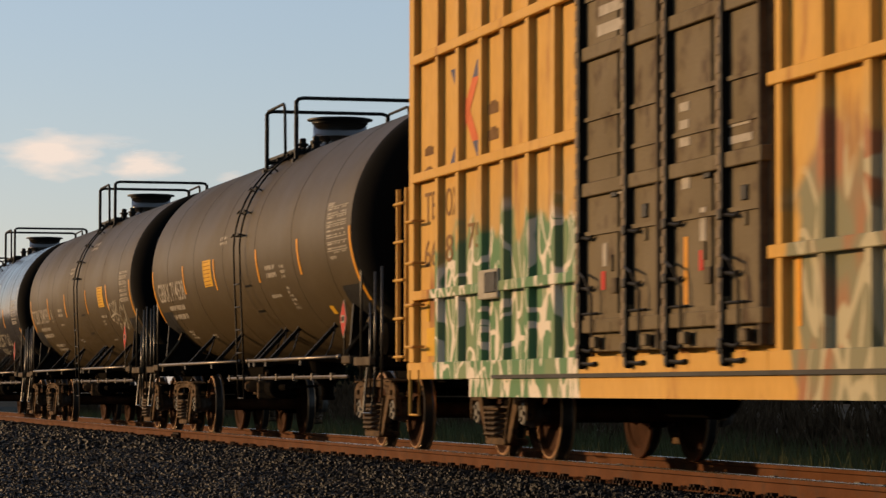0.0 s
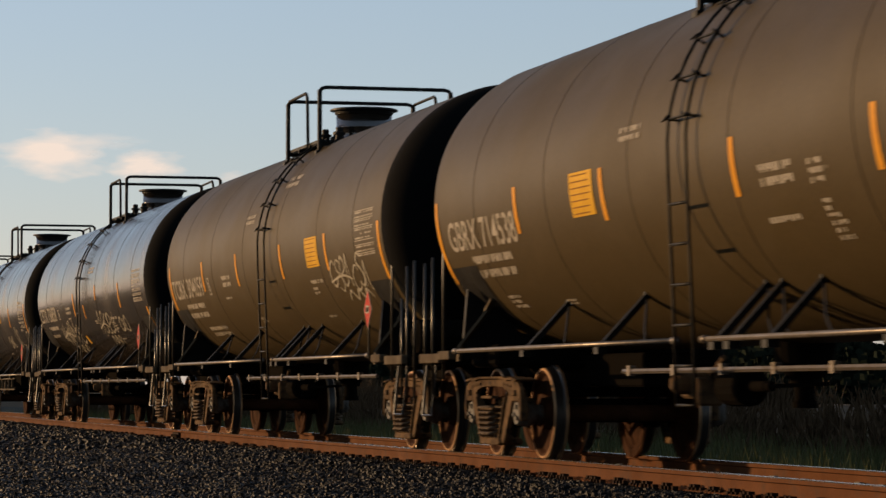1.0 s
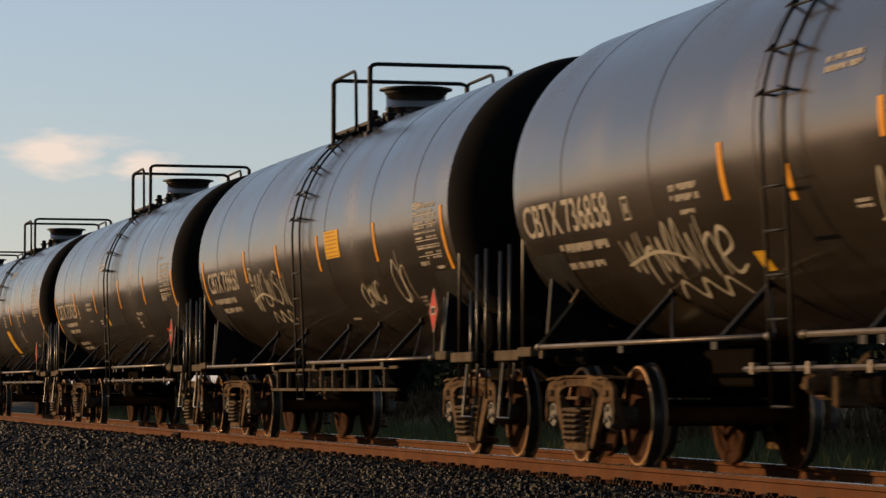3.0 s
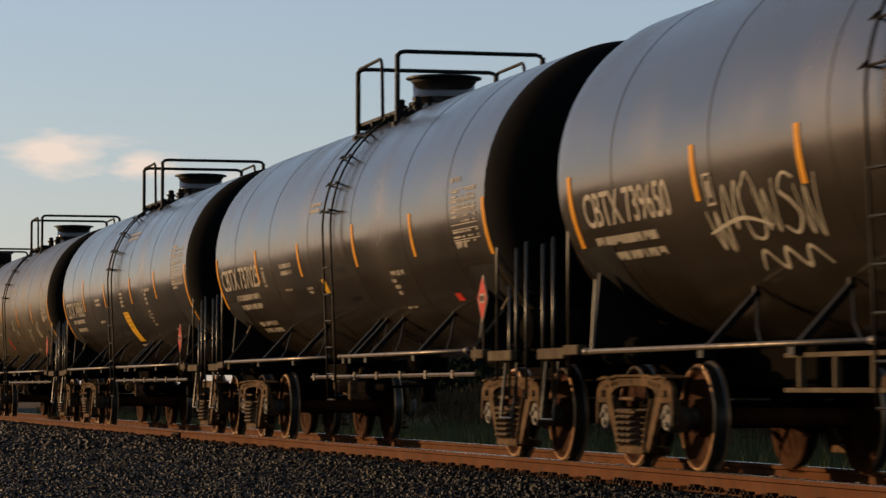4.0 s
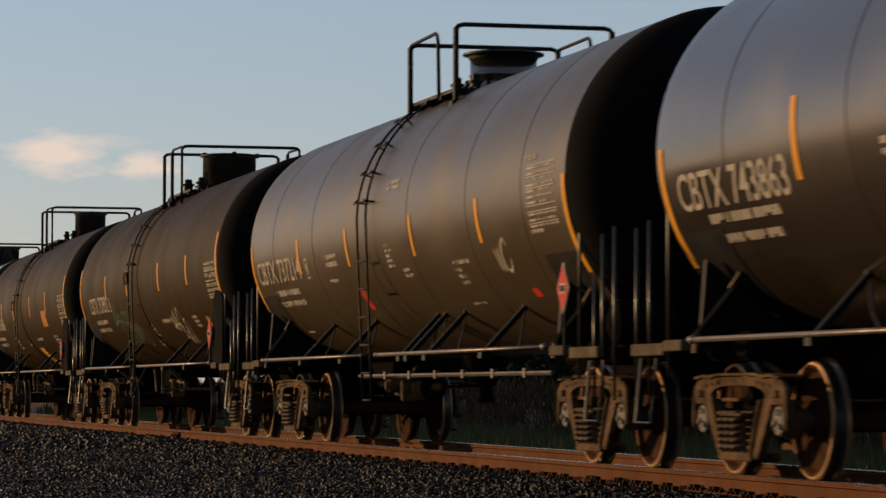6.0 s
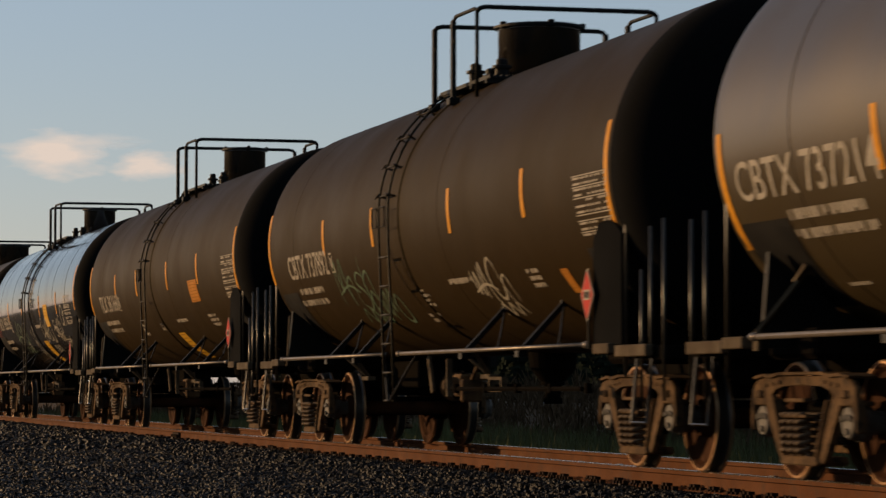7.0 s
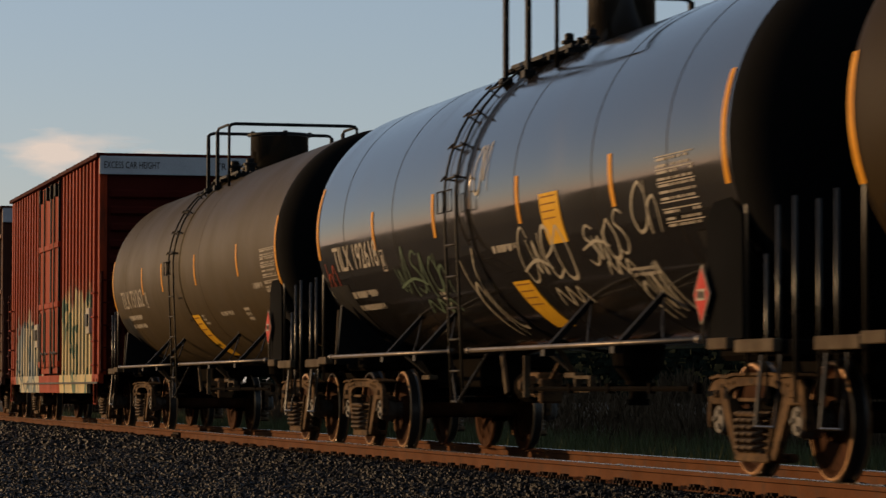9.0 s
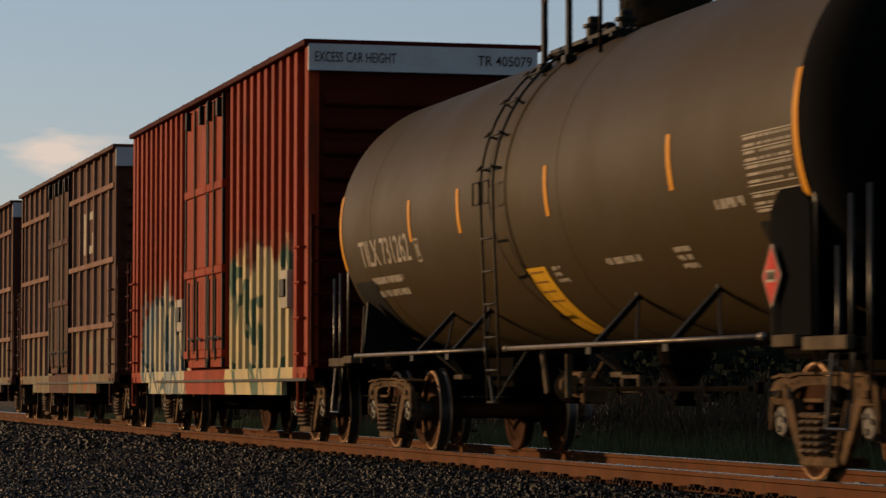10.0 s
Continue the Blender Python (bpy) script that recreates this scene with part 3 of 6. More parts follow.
def hoop_mesh(a):
    """A small guard frame on the ladder."""
    bm = B()
    for x0, x1 in ((-0.3, -0.06), (0.06, 0.3)):
        pts = [on_tank(x0, a, 0.13), on_tank(x1, a, 0.13), on_tank(x1, a - 0.13, 0.13), on_tank(x0, a - 0.13, 0.13), on_tank(x0, a, 0.13)]
        rod(bm, pts, 0.01)
    return shaded(bm)


def stirrup_mesh():
    bm = B()
    rod(bm, [(-0.2, -1.5, 0.95), (-0.2, -1.55, 0.42), (0.2, -1.55, 0.42), (0.2, -1.5, 0.95)], 0.018)
    return shaded(bm)


def side_rail_mesh(x0, x1):
    bm = B()
    rod(bm, [(x0, -1.5, 1.085), (x1, -1.5, 1.085)], 0.023, 8)
    for x in (x0 + 0.06, x1 - 0.06):
        rod(bm, [(x - 0.05, -1.5, 1.085), (x + 0.05, -1.5, 1.085)], 0.033, 8)
    return shaded(bm, True)


def strut_mesh():
    """A flat bracket from the side rail up and in to the shell."""
    bm = B()
    bar(bm, (0, -1.5, 1.05), (0, -1.06, 1.52), 0.075, 0.05)
    box(bm, -0.06, 0.06, -1.54, -1.44, 1.0, 1.06)
    box(bm, -0.02, 0.03, -1.1, -1.06, 1.5, 1.56)
    return shaded(bm)


def stay_mesh():
    """A thin slack rod beside the brackets."""
    bm = B()
    rod(bm, [(0, -1.07, 1.5), (0.5, -1.25, 1.22), (1.1, -1.44, 1.1)], 0.012, 4)
    return shaded(bm)


def sill_mesh():
    """The stub sill and draft gear under one end of the tank."""
    bm = B()
    box(bm, 4.6, 8.75, -0.25, 0.25, 0.72, 1.05, 0.02)
    box(bm, 6.5, 7.5, -1.2, 1.2, 0.92, 1.15, 0.04)
    return shaded(bm)


def end_platform_mesh():
    bm = B()
    box(bm, 8.05, 8.68, -1.4, 1.4, 0.94, 1.06, 0.012)
    return shaded(bm)


def step_plate_mesh(side):
    bm = B()
    for x0, x1, y0, z0, z1 in ((7.15, 7.6, -1.53, 1.0, 1.09), (7.7, 8.55, -1.5, 0.97, 1.07)):
        box(bm, min(side * x0, side * x1), max(side * x0, side * x1), y0, -1.43, z0, z1, 0.008)
    return shaded(bm)


def saddle_mesh():
    """The plate cradle that carries the tank's end over the bogie, with its flanged edge."""
    bm = B()
    pts = [(-1.42, 1.0), (1.42, 1.0), (1.36, 1.72), (1.22, 1.62), (0.8, 1.28), (0, 1.08), (-0.8, 1.28), (-1.22, 1.62), (-1.36, 1.72)]
    a = [bm.verts.new((-0.03, y, z)) for y, z in pts]
    b = [bm.verts.new((0.03, y, z)) for y, z in pts]
    bm.faces.new(a), bm.faces.new(b[::-1])
    for k in range(len(pts)):
        bm.faces.new((a[k], b[k], b[(k + 1) % len(pts)], a[(k + 1) % len(pts)]))
    return shaded(bm)


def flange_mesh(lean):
    """The edge plate of a cradle, given a lit tone by its colour: straight, or bent in towards the shell."""
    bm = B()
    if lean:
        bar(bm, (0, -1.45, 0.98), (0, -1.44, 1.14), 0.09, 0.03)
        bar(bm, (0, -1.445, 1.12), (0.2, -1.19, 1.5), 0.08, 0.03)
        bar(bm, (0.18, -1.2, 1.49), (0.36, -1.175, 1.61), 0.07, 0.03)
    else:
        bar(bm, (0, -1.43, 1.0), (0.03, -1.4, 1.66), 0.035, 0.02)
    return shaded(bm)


def pad_mesh():
    """The dark reinforcing pad on the shell above a cradle."""
    bm = B()
    patch(bm, -0.5, 0.5, 1.32, 1.95, 0.008)
    return shaded(bm)


def coupler_mesh():
    bm = B()
    box(bm, 0.0, 0.4, -0.1, 0.1, 0.72, 0.92, 0.03)
    box(bm, 0.36, 0.66, -0.2, 0.16, 0.66, 0.98, 0.05)
    return shaded(bm)


def hose_mesh():
    bm = B()
    rod(bm, [(0.1, 0.35, 0.85), (0.25, 0.36, 0.55), (0.45, 0.3, 0.42), (0.6, 0.2, 0.5)], 0.03, 8)
    return shaded(bm, True)


def hoop_grab_mesh(top):
    bm = B()
    rod(bm, [(0, -1.43, 0.8), (0, -1.43, top - 0.2), (0.02, -1.41, top - 0.06), (0.08, -1.33, top), (0.12, -1.2, top + 0.02), (0.12, -0.4, top + 0.02)], 0.017, 8)
    return shaded(bm, True)


def upright_mesh(top):
    bm = B()
    rod(bm, [(0, -1.4, 0.6), (0, -1.4, top)], 0.015, 8)
    return shaded(bm, True)


def low_pipe_mesh(x0, x1, z):
    bm = B()
    rod(bm, [(x0, -1.28, z), (x1, -1.28, z)], 0.024, 6)
    for k in range(int((x1 - x0) / 1.2) + 1):
        x = x0 + 0.2 + k * 1.2
        box(bm, x - 0.03, x + 0.03, -1.31, -1.25, z - 0.04, z + 0.05)
    return shaded(bm)


def hanger_mesh():
    bm = B()
    box(bm, -0.02, 0.02, -1.31, -1.25, 0.62, 1.02)
    return shaded(bm)


def bracket_rail_mesh(x0, x1, z, y):
    """A flat bar along the car."""
    bm = B()
    box(bm, x0, x1, y - 0.02, y + 0.02, z - 0.018, z + 0.018, 0.004)
    return shaded(bm)


def running_bracket(car):
    """Two flat bars below the side rail, joined by short hangers."""
    low = part("running_bracket", bracket_rail_mesh(-2.05, 5.2, 0.69, -1.46), TAN, car, "dusty flat bar below the side rail")
    part("bracket_bar", bracket_rail_mesh(-2.05, 5.2, 0.94, -1.46), TAN, low)
    for k in range(10):
        bm = B()
        box(bm, -0.025, 0.025, -1.485, -1.435, 0.708, 0.922, 0.004)
        part("bracket_hanger", shaded(bm), TAN, low, "", pose(-1.74 + 0.7 * k, 0, 0))


def v_hanger_mesh():
    """A V of flat bars from the side rail down to the brake gear."""
    bm = B()
    bar(bm, (-0.22, -1.42, 1.07), (0.02, -1.2, 0.84), 0.05, 0.02)
    bar(bm, (0.26, -1.42, 1.07), (0.04, -1.2, 0.84), 0.05, 0.02)
    box(bm, -0.14, 0.2, -1.25, -1.15, 0.8, 0.85, 0.008)
    return shaded(bm)


def open_frame_mesh():
    """A small open rectangular bracket under the brake gear."""
    bm = B()
    for x0, x1, z0, z1 in ((-0.25, 0.25, 0.79, 0.82), (-0.25, 0.25, 0.67, 0.7), (-0.25, -0.21, 0.7, 0.79), (0.21, 0.25, 0.7, 0.79)):
        box(bm, x0, x1, -1.27, -1.21, z0, z1)
    return shaded(bm)


def slant_hanger_mesh():
    bm = B()
    bar(bm, (0, -1.3, 1.05), (0.12, -1.28, 0.66), 0.09, 0.03)
    return shaded(bm)


def brake_mesh():
    """Brake cylinder with its levers."""
    bm = B()
    turned(bm, [(0.13, -0.45), (0.16, -0.42), (0.16, 0.0), (0.13, 0.03), (0.05, 0.03), (0.04, 0.5)], 16, "X", (0.4, -0.95, 0.72))
    bar(bm, (0.9, -0.95, 0.72), (1.2, -0.6, 0.74), 0.1, 0.03)
    return shaded(bm)


def valve_block_mesh():
    bm = B()
    box(bm, -0.9, -0.55, -1.1, -0.85, 0.62, 0.86, 0.02)
    box(bm, -0.5, -0.38, -1.12, -0.9, 0.56, 0.8, 0.02)
    turned(bm, [(0.05, -1.25), (0.09, -1.2), (0.09, -1.1), (0.05, -1.05)], 10, "Y", (-0.7, 0, 0.74))
    rod(bm, [(-1.4, -1.0, 0.72), (-0.9, -1.0, 0.72)], 0.025)
    rod(bm, [(-0.45, -1.0, 0.8), (0.2, -1.1, 0.95)], 0.025)
    return shaded(bm)


def reservoir_mesh():
    bm = B()
    turned(bm, [(0.08, -1.32), (0.19, -1.26), (0.19, -0.75), (0.08, -0.69)], 18, "Y", (8.3, 0, 1.28))
    box(bm, 8.2, 8.4, -1.2, -0.8, 1.06, 1.12)
    return shaded(bm)


def outlet_mesh():
    """The bottom outlet: a skirt that narrows downwards, with a cap."""
    bm = B()
    turned(bm, [(0.27, 1.12), (0.25, 0.92), (0.13, 0.78), (0.13, 0.74)], 20, "Z")
    turned(bm, [(0.09, 0.74), (0.09, 0.6), (0.11, 0.6), (0.11, 0.54)], 12, "Z")
    return shaded(bm)


def brace_rod_mesh():
    bm = B()
    for a, b in (((-0.6, -1.45, 1.05), (0.25, -1.6, 0.56)), ((0.9, -1.45, 1.05), (0.3, -1.6, 0.56))):
        rod(bm, [a, b], 0.016)
    return shaded(bm)


def shield_mesh():
    """A flat black end guard plate beside the ladder steps."""
    bm = B()
    pts = [(6.98, 1.08), (7.8, 1.08), (7.8, 2.02), (7.55, 2.16), (7.15, 2.14), (6.98, 2.0)]
    a = [bm.verts.new((x, -1.47, z)) for x, z in pts]
    b = [bm.verts.new((x, -1.44, z)) for x, z in pts]
    bm.faces.new(a), bm.faces.new(b[::-1])
    for k in range(len(pts)):
        bm.faces.new((a[k], b[k], b[(k + 1) % len(pts)], a[(k + 1) % len(pts)]))
    return shaded(bm)


def patch(bm, x0, x1, z0, z1, out=0.006, m=0, slant=0.0):
    """A thin curved sheet on the near flank of the tank."""
    a0, a1 = ang(z0), ang(z1)
    n = max(1, int(abs(a1 - a0) * R / 0.06))
    rows = []
    for k in range(n + 1):
        a, o = a0 + (a1 - a0) * k / n, slant * k / n
        rows.append((bm.verts.new(on_tank(x0 + o, a, out)), bm.verts.new(on_tank(x1 + o, a, out))))
    for a, b in zip(rows, rows[1:]):
        bm.faces.new((a[0], a[1], b[1], b[0])).material_index = m


def letters(text, width, height, bold=0.012):
    """A flat mesh of the words, width by height, in the x-z plane from its lower left corner."""
    cu = bpy.data.curves.new("letters", "FONT")
    cu.body, cu.size, cu.offset, cu.resolution_u = text, 1.0, bold, 3
    ob = bpy.data.objects.new("letters", cu)
    me = bpy.data.meshes.new_from_object(ob)
    bm = B()
    bm.from_mesh(me)
    bpy.data.objects.remove(ob)
    bpy.data.curves.remove(cu)
    bpy.data.meshes.remove(me)
    xs, ys = [v.co.x for v in bm.verts], [v.co.y for v in bm.verts]
    for v in bm.verts:
        v.co = Vector(((v.co.x - min(xs)) / (max(xs) - min(xs)) * width, 0, (v.co.y - min(ys)) / (max(ys) - min(ys)) * height))
    return bm


def wrap(bm, x, z, out=0.006, step=0.06):
    """Bends a flat mesh from the x-z plane onto the near flank of the tank."""
    a0 = ang(z)
    top = max(v.co.z for v in bm.verts)
    for k in range(1, int(top / step) + 1):
        bmesh.ops.bisect_plane(bm, geom=bm.verts[:] + bm.edges[:] + bm.faces[:], plane_co=(0, 0, k * step), plane_no=(0, 0, 1))
    for v in bm.verts:
        v.co = on_tank(x + v.co.x, a0 + v.co.z / R, out)
    return bm


def row_mesh(rng, bm, x0, x1, z0, z1):
    """A line of small writing as short dashes with gaps between words."""
    x = x0
    while x < x1 - 0.02:
        w = min(rng.uniform(0.03, 0.055), x1 - x)
        patch(bm, x, x + w, z0 + (0.3 * (z1 - z0) if rng.random() < 0.25 else 0), z1, 0.006)
        x += w + (0.07 if rng.random() < 0.16 else 0.014)


def text_rows(car, rng, x0, x1, z0, z1, n):
    pitch = (z1 - z0) / n
    for k in range(n):
        bm = B()
        high = min(pitch * 0.62, 0.075)
        mid = z1 - pitch * (k + 0.5)
        row_mesh(rng, bm, x0, max(x1, x0 + 0.3) - (rng.uniform(0, 0.15) if n > 2 else 0), mid - high / 2, mid + high / 2)
        part("lettering", shaded(bm), WHITE, car, "small white stencilled line")


def data_grid(car, rng, x0, x1, z0, z1):
    """The white table of the tank's test dates."""
    bm = B()
    rows = 11
    pitch = (z1 - z0) / rows
    for k in range(rows):
        z = z1 - pitch * k
        if k in (0, 2, 4, 7, 8, 10):
            patch(bm, x0, x1, z - 0.01, z, 0.006)
        if k == 7:
            continue
        x = x0 + 0.03
        first = True
        while x < x1 - 0.06:
            w = rng.uniform(0.2, 0.3) if first else rng.uniform(0.05, 0.09)
            if rng.random() < 0.9:
                patch(bm, x, min(x + w, x1 - 0.02), z - pitch * 0.75, z - pitch * 0.35, 0.006)
            x += w + rng.uniform(0.03, 0.07)
            first = False
    part("data_table", shaded(bm), WHITE, car, "white stencilled test table")


def diamond(car, x, z):
    bm = B()
    half = 0.19

    def rhomb(s, y, m):
        f = bm.faces.new([bm.verts.new((x + a * s, y, z + b * s)) for a, b in ((0, -half * 1.25), (half, 0), (0, half * 1.25), (-half, 0))])
        f.material_index = m

    y = -1.52
    rhomb(1.0, y, 0)
    rhomb(1.0, y + 0.012, 0)
    rhomb(0.9, y - 0.003, 1)
    for z0, z1 in ((-0.045, 0.045),):
        f = bm.faces.new([bm.verts.new((x + a, y - 0.006, z + b)) for a, b in ((-0.1, z0), (0.1, z0), (0.1, z1), (-0.1, z1))])
        f.material_index = 0
    for k in range(4):
        cx = x - 0.066 + k * 0.044
        f = bm.faces.new([bm.verts.new((cx + a, y - 0.009, z + b)) for a, b in ((-0.013, -0.028), (0.013, -0.028), (0.013, 0.028), (-0.013, 0.028))])
        f.material_index = 2
    board = part("hazard_placard", shaded(bm), [WHITE, PLACARD_RED, DARK_LETTER], car, "red diamond placard with white edge")
    bm = B()
    rod(bm, [(x, -1.505, 1.05), (x, -1.505, z - 0.1)], 0.014)
    part("placard_post", shaded(bm), BLACK, board)


def placard(car, rng, x0, x1, z0, z1, material, label):
    bm = B()
    tall = z1 - z0 > 0.42
    patch(bm, x0, x1, z0, z1, 0.006)
    plate = part("placard", shaded(bm), material, car, label)
    if z1 - z0 > 0.12:
        bm = B()
        n = 7
        pitch = (z1 - z0) / n
        for k in range(n):
            if tall and k > 3:
                break
            patch(bm, x0 + 0.05, x1 - 0.05 - rng.uniform(0, 0.1), z1 - pitch * (k + 0.62), z1 - pitch * (k + 0.4), 0.009)
        part("print", shaded(bm), PRINT, plate)


def ribbon(bm, pts, w, m=0):
    """A painted stroke through points given as (x, z) on the near flank."""
    prev = None
    for i, (x, z) in enumerate(pts):
        xa, za = pts[max(i - 1, 0)]
        xb, zb = pts[min(i + 1, len(pts) - 1)]
        d = Vector((xb - xa, zb - za))
        d = d.normalized() if d.length > 1e-6 else Vector((1, 0))
        k = w * (0.5 + 0.5 * math.sin(math.pi * (i + 0.7) / (len(pts) + 0.4)))
        a = bm.verts.new(on_tank(x - d.y * k, ang(z + d.x * k), 0.007))
        b = bm.verts.new(on_tank(x + d.y * k, ang(z - d.x * k), 0.007))
        if prev:
            f = bm.faces.new((prev[0], prev[1], b, a))
            f.material_index = m
        prev = (a, b)


STROKES = (     # hand-drawn letter shapes in a unit box, as (x, height) rows
    ((0.0, 0.1), (0.2, 0.6), (0.38, 1.0), (0.44, 0.6), (0.5, 0.05), (0.62, 0.0)),
    ((0.9, 0.75), (0.6, 0.95), (0.2, 0.7), (0.05, 0.35), (0.25, 0.05), (0.65, 0.1), (0.95, 0.35)),
    ((0.0, 0.0), (0.12, 0.85), (0.25, 0.9), (0.42, 0.3), (0.6, 0.85), (0.75, 0.95), (0.9, 0.1)),
    ((0.1, 0.4), (0.7, 0.55), (0.75, 0.8), (0.4, 0.9), (0.1, 0.5), (0.3, 0.08), (0.9, 0.2)),
    ((0.85, 0.85), (0.45, 0.95), (0.2, 0.7), (0.6, 0.5), (0.8, 0.25), (0.45, 0.02), (0.05, 0.15)),
    ((0.15, 0.95), (0.2, 0.5), (0.18, 0.0), (0.2, 0.45), (0.6, 0.65), (0.75, 0.4), (0.7, 0.0)),
    ((0.0, 0.8), (0.25, 0.15), (0.4, 0.75), (0.6, 0.1), (0.85, 0.9)),
    ((0.5, 0.9), (0.1, 0.6), (0.2, 0.1), (0.7, 0.08), (0.9, 0.5), (0.55, 0.92), (0.3, 0.75)),
)


def eased(pts, steps=6):
    """Points along a smooth curve through the given ones."""
    out = []
    for i in range(len(pts) - 1):
        p0, p1, p2, p3 = (Vector(pts[max(0, min(len(pts) - 1, i + d))]) for d in (-1, 0, 1, 2))
        for k in range(steps):
            t = k / steps
            out.append(tuple(0.5 * ((2 * p1) + (p2 - p0) * t + (2 * p0 - 5 * p1 + 4 * p2 - p3) * t * t + (3 * p1 - p0 - 3 * p2 + p3) * t ** 3)))
    return out + [tuple(pts[-1])]


def scrawl_on(car, rng, x0, x1, z0, z1, material):
    """A sprayed tag: crowded hand-written letters that overlap, a crossing line and a short flourish below."""
    bm = B()
    w, h = x1 - x0, z1 - z0
    low = h * (0.3 if w > 0.9 and h > 0.45 else 0.0)
    count = max(2, round(w / max(0.28, min(0.5, (h - low) * 0.8))))
    step = w / count
    last = -1
    for k in range(count):
        pick = rng.choice([i for i in range(len(STROKES)) if i != last])
        last = pick
        lean, grow, drop = rng.uniform(0.05, 0.3), rng.uniform(0.85, 1.15), rng.uniform(-0.08, 0.08) * h
        pts = [(x0 + step * (k - 0.12) + (px * 1.3 + lean * pz - 0.1) * step, z0 + low + drop + pz * (h - low) * grow) for px, pz in STROKES[pick]]
        ribbon(bm, eased(pts), rng.uniform(0.013, 0.021))
    if low:
        zig = [(x0 + w * (0.25 + 0.6 * i / 6), z0 + h * (0.02 + (0.24 if i % 2 else 0.04))) for i in range(7)]
        ribbon(bm, eased(zig, 4), 0.02)
        ribbon(bm, eased([(x0 - 0.1, z0 + h * 0.5), (x0 + w * 0.3, z0 + h * 0.62), (x0 + w * 0.55, z0 + h * 0.5)]), 0.015)
    part("spray_tag", shaded(bm), material, car, "sprayed hand-written tag")


def tank_car(x, number, ladder_x, kind, paint, label, text, tapes, bars, grid=(), yellow=(), orange=(), diamond_at=(), frame_mark=(), red=(), scrawl=(), truck_x=7.03, drop=0.0):
    rng = random.Random(int(abs(x) * 10))
    upright = kind == "B" or drop != 0
    car = empty("tank_car", x, label, "tank car", "tank cars of the train")
    kept("tank" + paint.name, "tank", tank_mesh, [paint, HEAD_SHADE_BLACK], car, "long round steel shell, dished ends blackened with painted-in shade")
    for sx in ((-6.1, 1.55) if paint in (TANK_OLIVE, TANK_BROWN) else (-6.1, -3.55, -1.0, 1.55, 4.1, 6.2)):
        kept("seam" + paint.name, "weld_seam", seam_mesh, paint if paint in (TANK_OLIVE, TANK_BROWN) else SEAM, car, "", pose(sx, 0, 0))
    if kind == "B":
        kept("band" + paint.name, "jacket_band", band_mesh, paint, car, "", pose(ladder_x + 0.4, 0, 0))
    handrail(car, kind)
    wide = 1.32 if paint is TANK_OLIVE or number == "CBTX 737892" else 1.0
    dome = kept("dome" + kind, "valve_housing", lambda: dome_mesh(kind), DOME_BLACK, car, "black round valve housing", pose(-0.1 if kind == "A" else 0.05, 0, 0) @ Matrix.Diagonal((wide, wide, 1, 1)))
    kept("lid" + kind, "lid", lambda: lid_mesh(kind), BLACK, dome)
    for vx, vy in ((-0.42, -0.3), (0.36, -0.42), (-0.1, -0.52)):
        kept("fitting", "fitting", fitting_mesh, BLACK, dome, "small capped pipe fitting", pose(vx, vy, 0))
    kept("valve", "relief_valve", valve_mesh, BLACK, car, "", pose(-0.8, 0.15, -0.06))
    for s in (0, 180):
        kept("grating", "walkway_grating", grating_mesh, BLACK, car, "", pose(0.2 if s else 0, 0, 0, 0, 0, s))
    coat = BLACK if kind == "A" else LADDER_DUSTY
    ladder = kept("ladder1" + kind, "ladder", lambda: ladder_rail_mesh(-1), coat, car, "thin steel ladder curving over the shell", pose(ladder_x, 0, 0))
    kept("ladder2" + kind, "ladder_rail", lambda: ladder_rail_mesh(1), coat, ladder)
    for z in (0.57, 0.88, 1.2, 1.52, 1.84, 2.16):
        kept("rung%s%s" % (z, kind), "rung", lambda: rung_mesh(z=z), coat, ladder)
    for d in (8, 20, 33, 46, 58):
        kept("rung_a%d%s" % (d, kind), "rung", lambda: rung_mesh(a=radians(d)), coat, ladder)
    if kind == "B":
        kept("hoop", "ladder_guard", lambda: hoop_mesh(radians(3)), coat, ladder)
    kept("rail_a%s" % ladder_x, "side_rail", lambda: side_rail_mesh(-7.0, ladder_x - 0.3), PIPE, car, "worn steel pipe rail", pose(0, 0, -drop))
    kept("rail_b%s" % ladder_x, "side_rail", lambda: side_rail_mesh(ladder_x + 0.3, 6.95), PIPE, car, "worn steel pipe rail", pose(0, 0, -drop))
    for sx in ((-3.75, -1.75, 0.9, 2.6, 4.7) if drop else (-4.3, -1.9, 1.15, 1.5, 2.35, 4.7) if kind == "A" else (-4.05, -2.5, 2.55, 4.7)):
        kept("strut", "strut", strut_mesh, BLACK, car, "", pose(sx, 0, -drop))
        kept("stay", "stay_rod", stay_mesh, BLACK, car, "", pose(sx, 0, -drop))
    kept("outlet", "bottom_outlet", outlet_mesh, UNDER, car, "near-black bottom outlet", pose(-0.9 if kind == "A" else 0.6, 0, 0))
    kept("brake", "brake_cylinder", brake_mesh, UNDER, car)
    kept("valve_block", "brake_valve", valve_block_mesh, DUSTY_IRON, car, "dusty brake valve block", pose(0 if kind == "A" else 1.4, 0, 0))
    if drop:
        running_bracket(car)
    elif kind == "A":
        kept("low_pipe", "brake_pipe", lambda: low_pipe_mesh(-1.9, 6.4, 0.85), PIPE, car, "thin worn steel pipe")
    else:
        kept("low_pipe_b", "brake_pipe", lambda: low_pipe_mesh(1.2, 6.0, 0.7), UNDER, car, "thin near-black steel pipe")
        kept("braces", "brace_rod", brace_rod_mesh, BLACK, car, "", pose(ladder_x, 0, 0))
        kept("hanger", "hanger", hanger_mesh, TAN, car, "", pose(1.08, 0, 0))
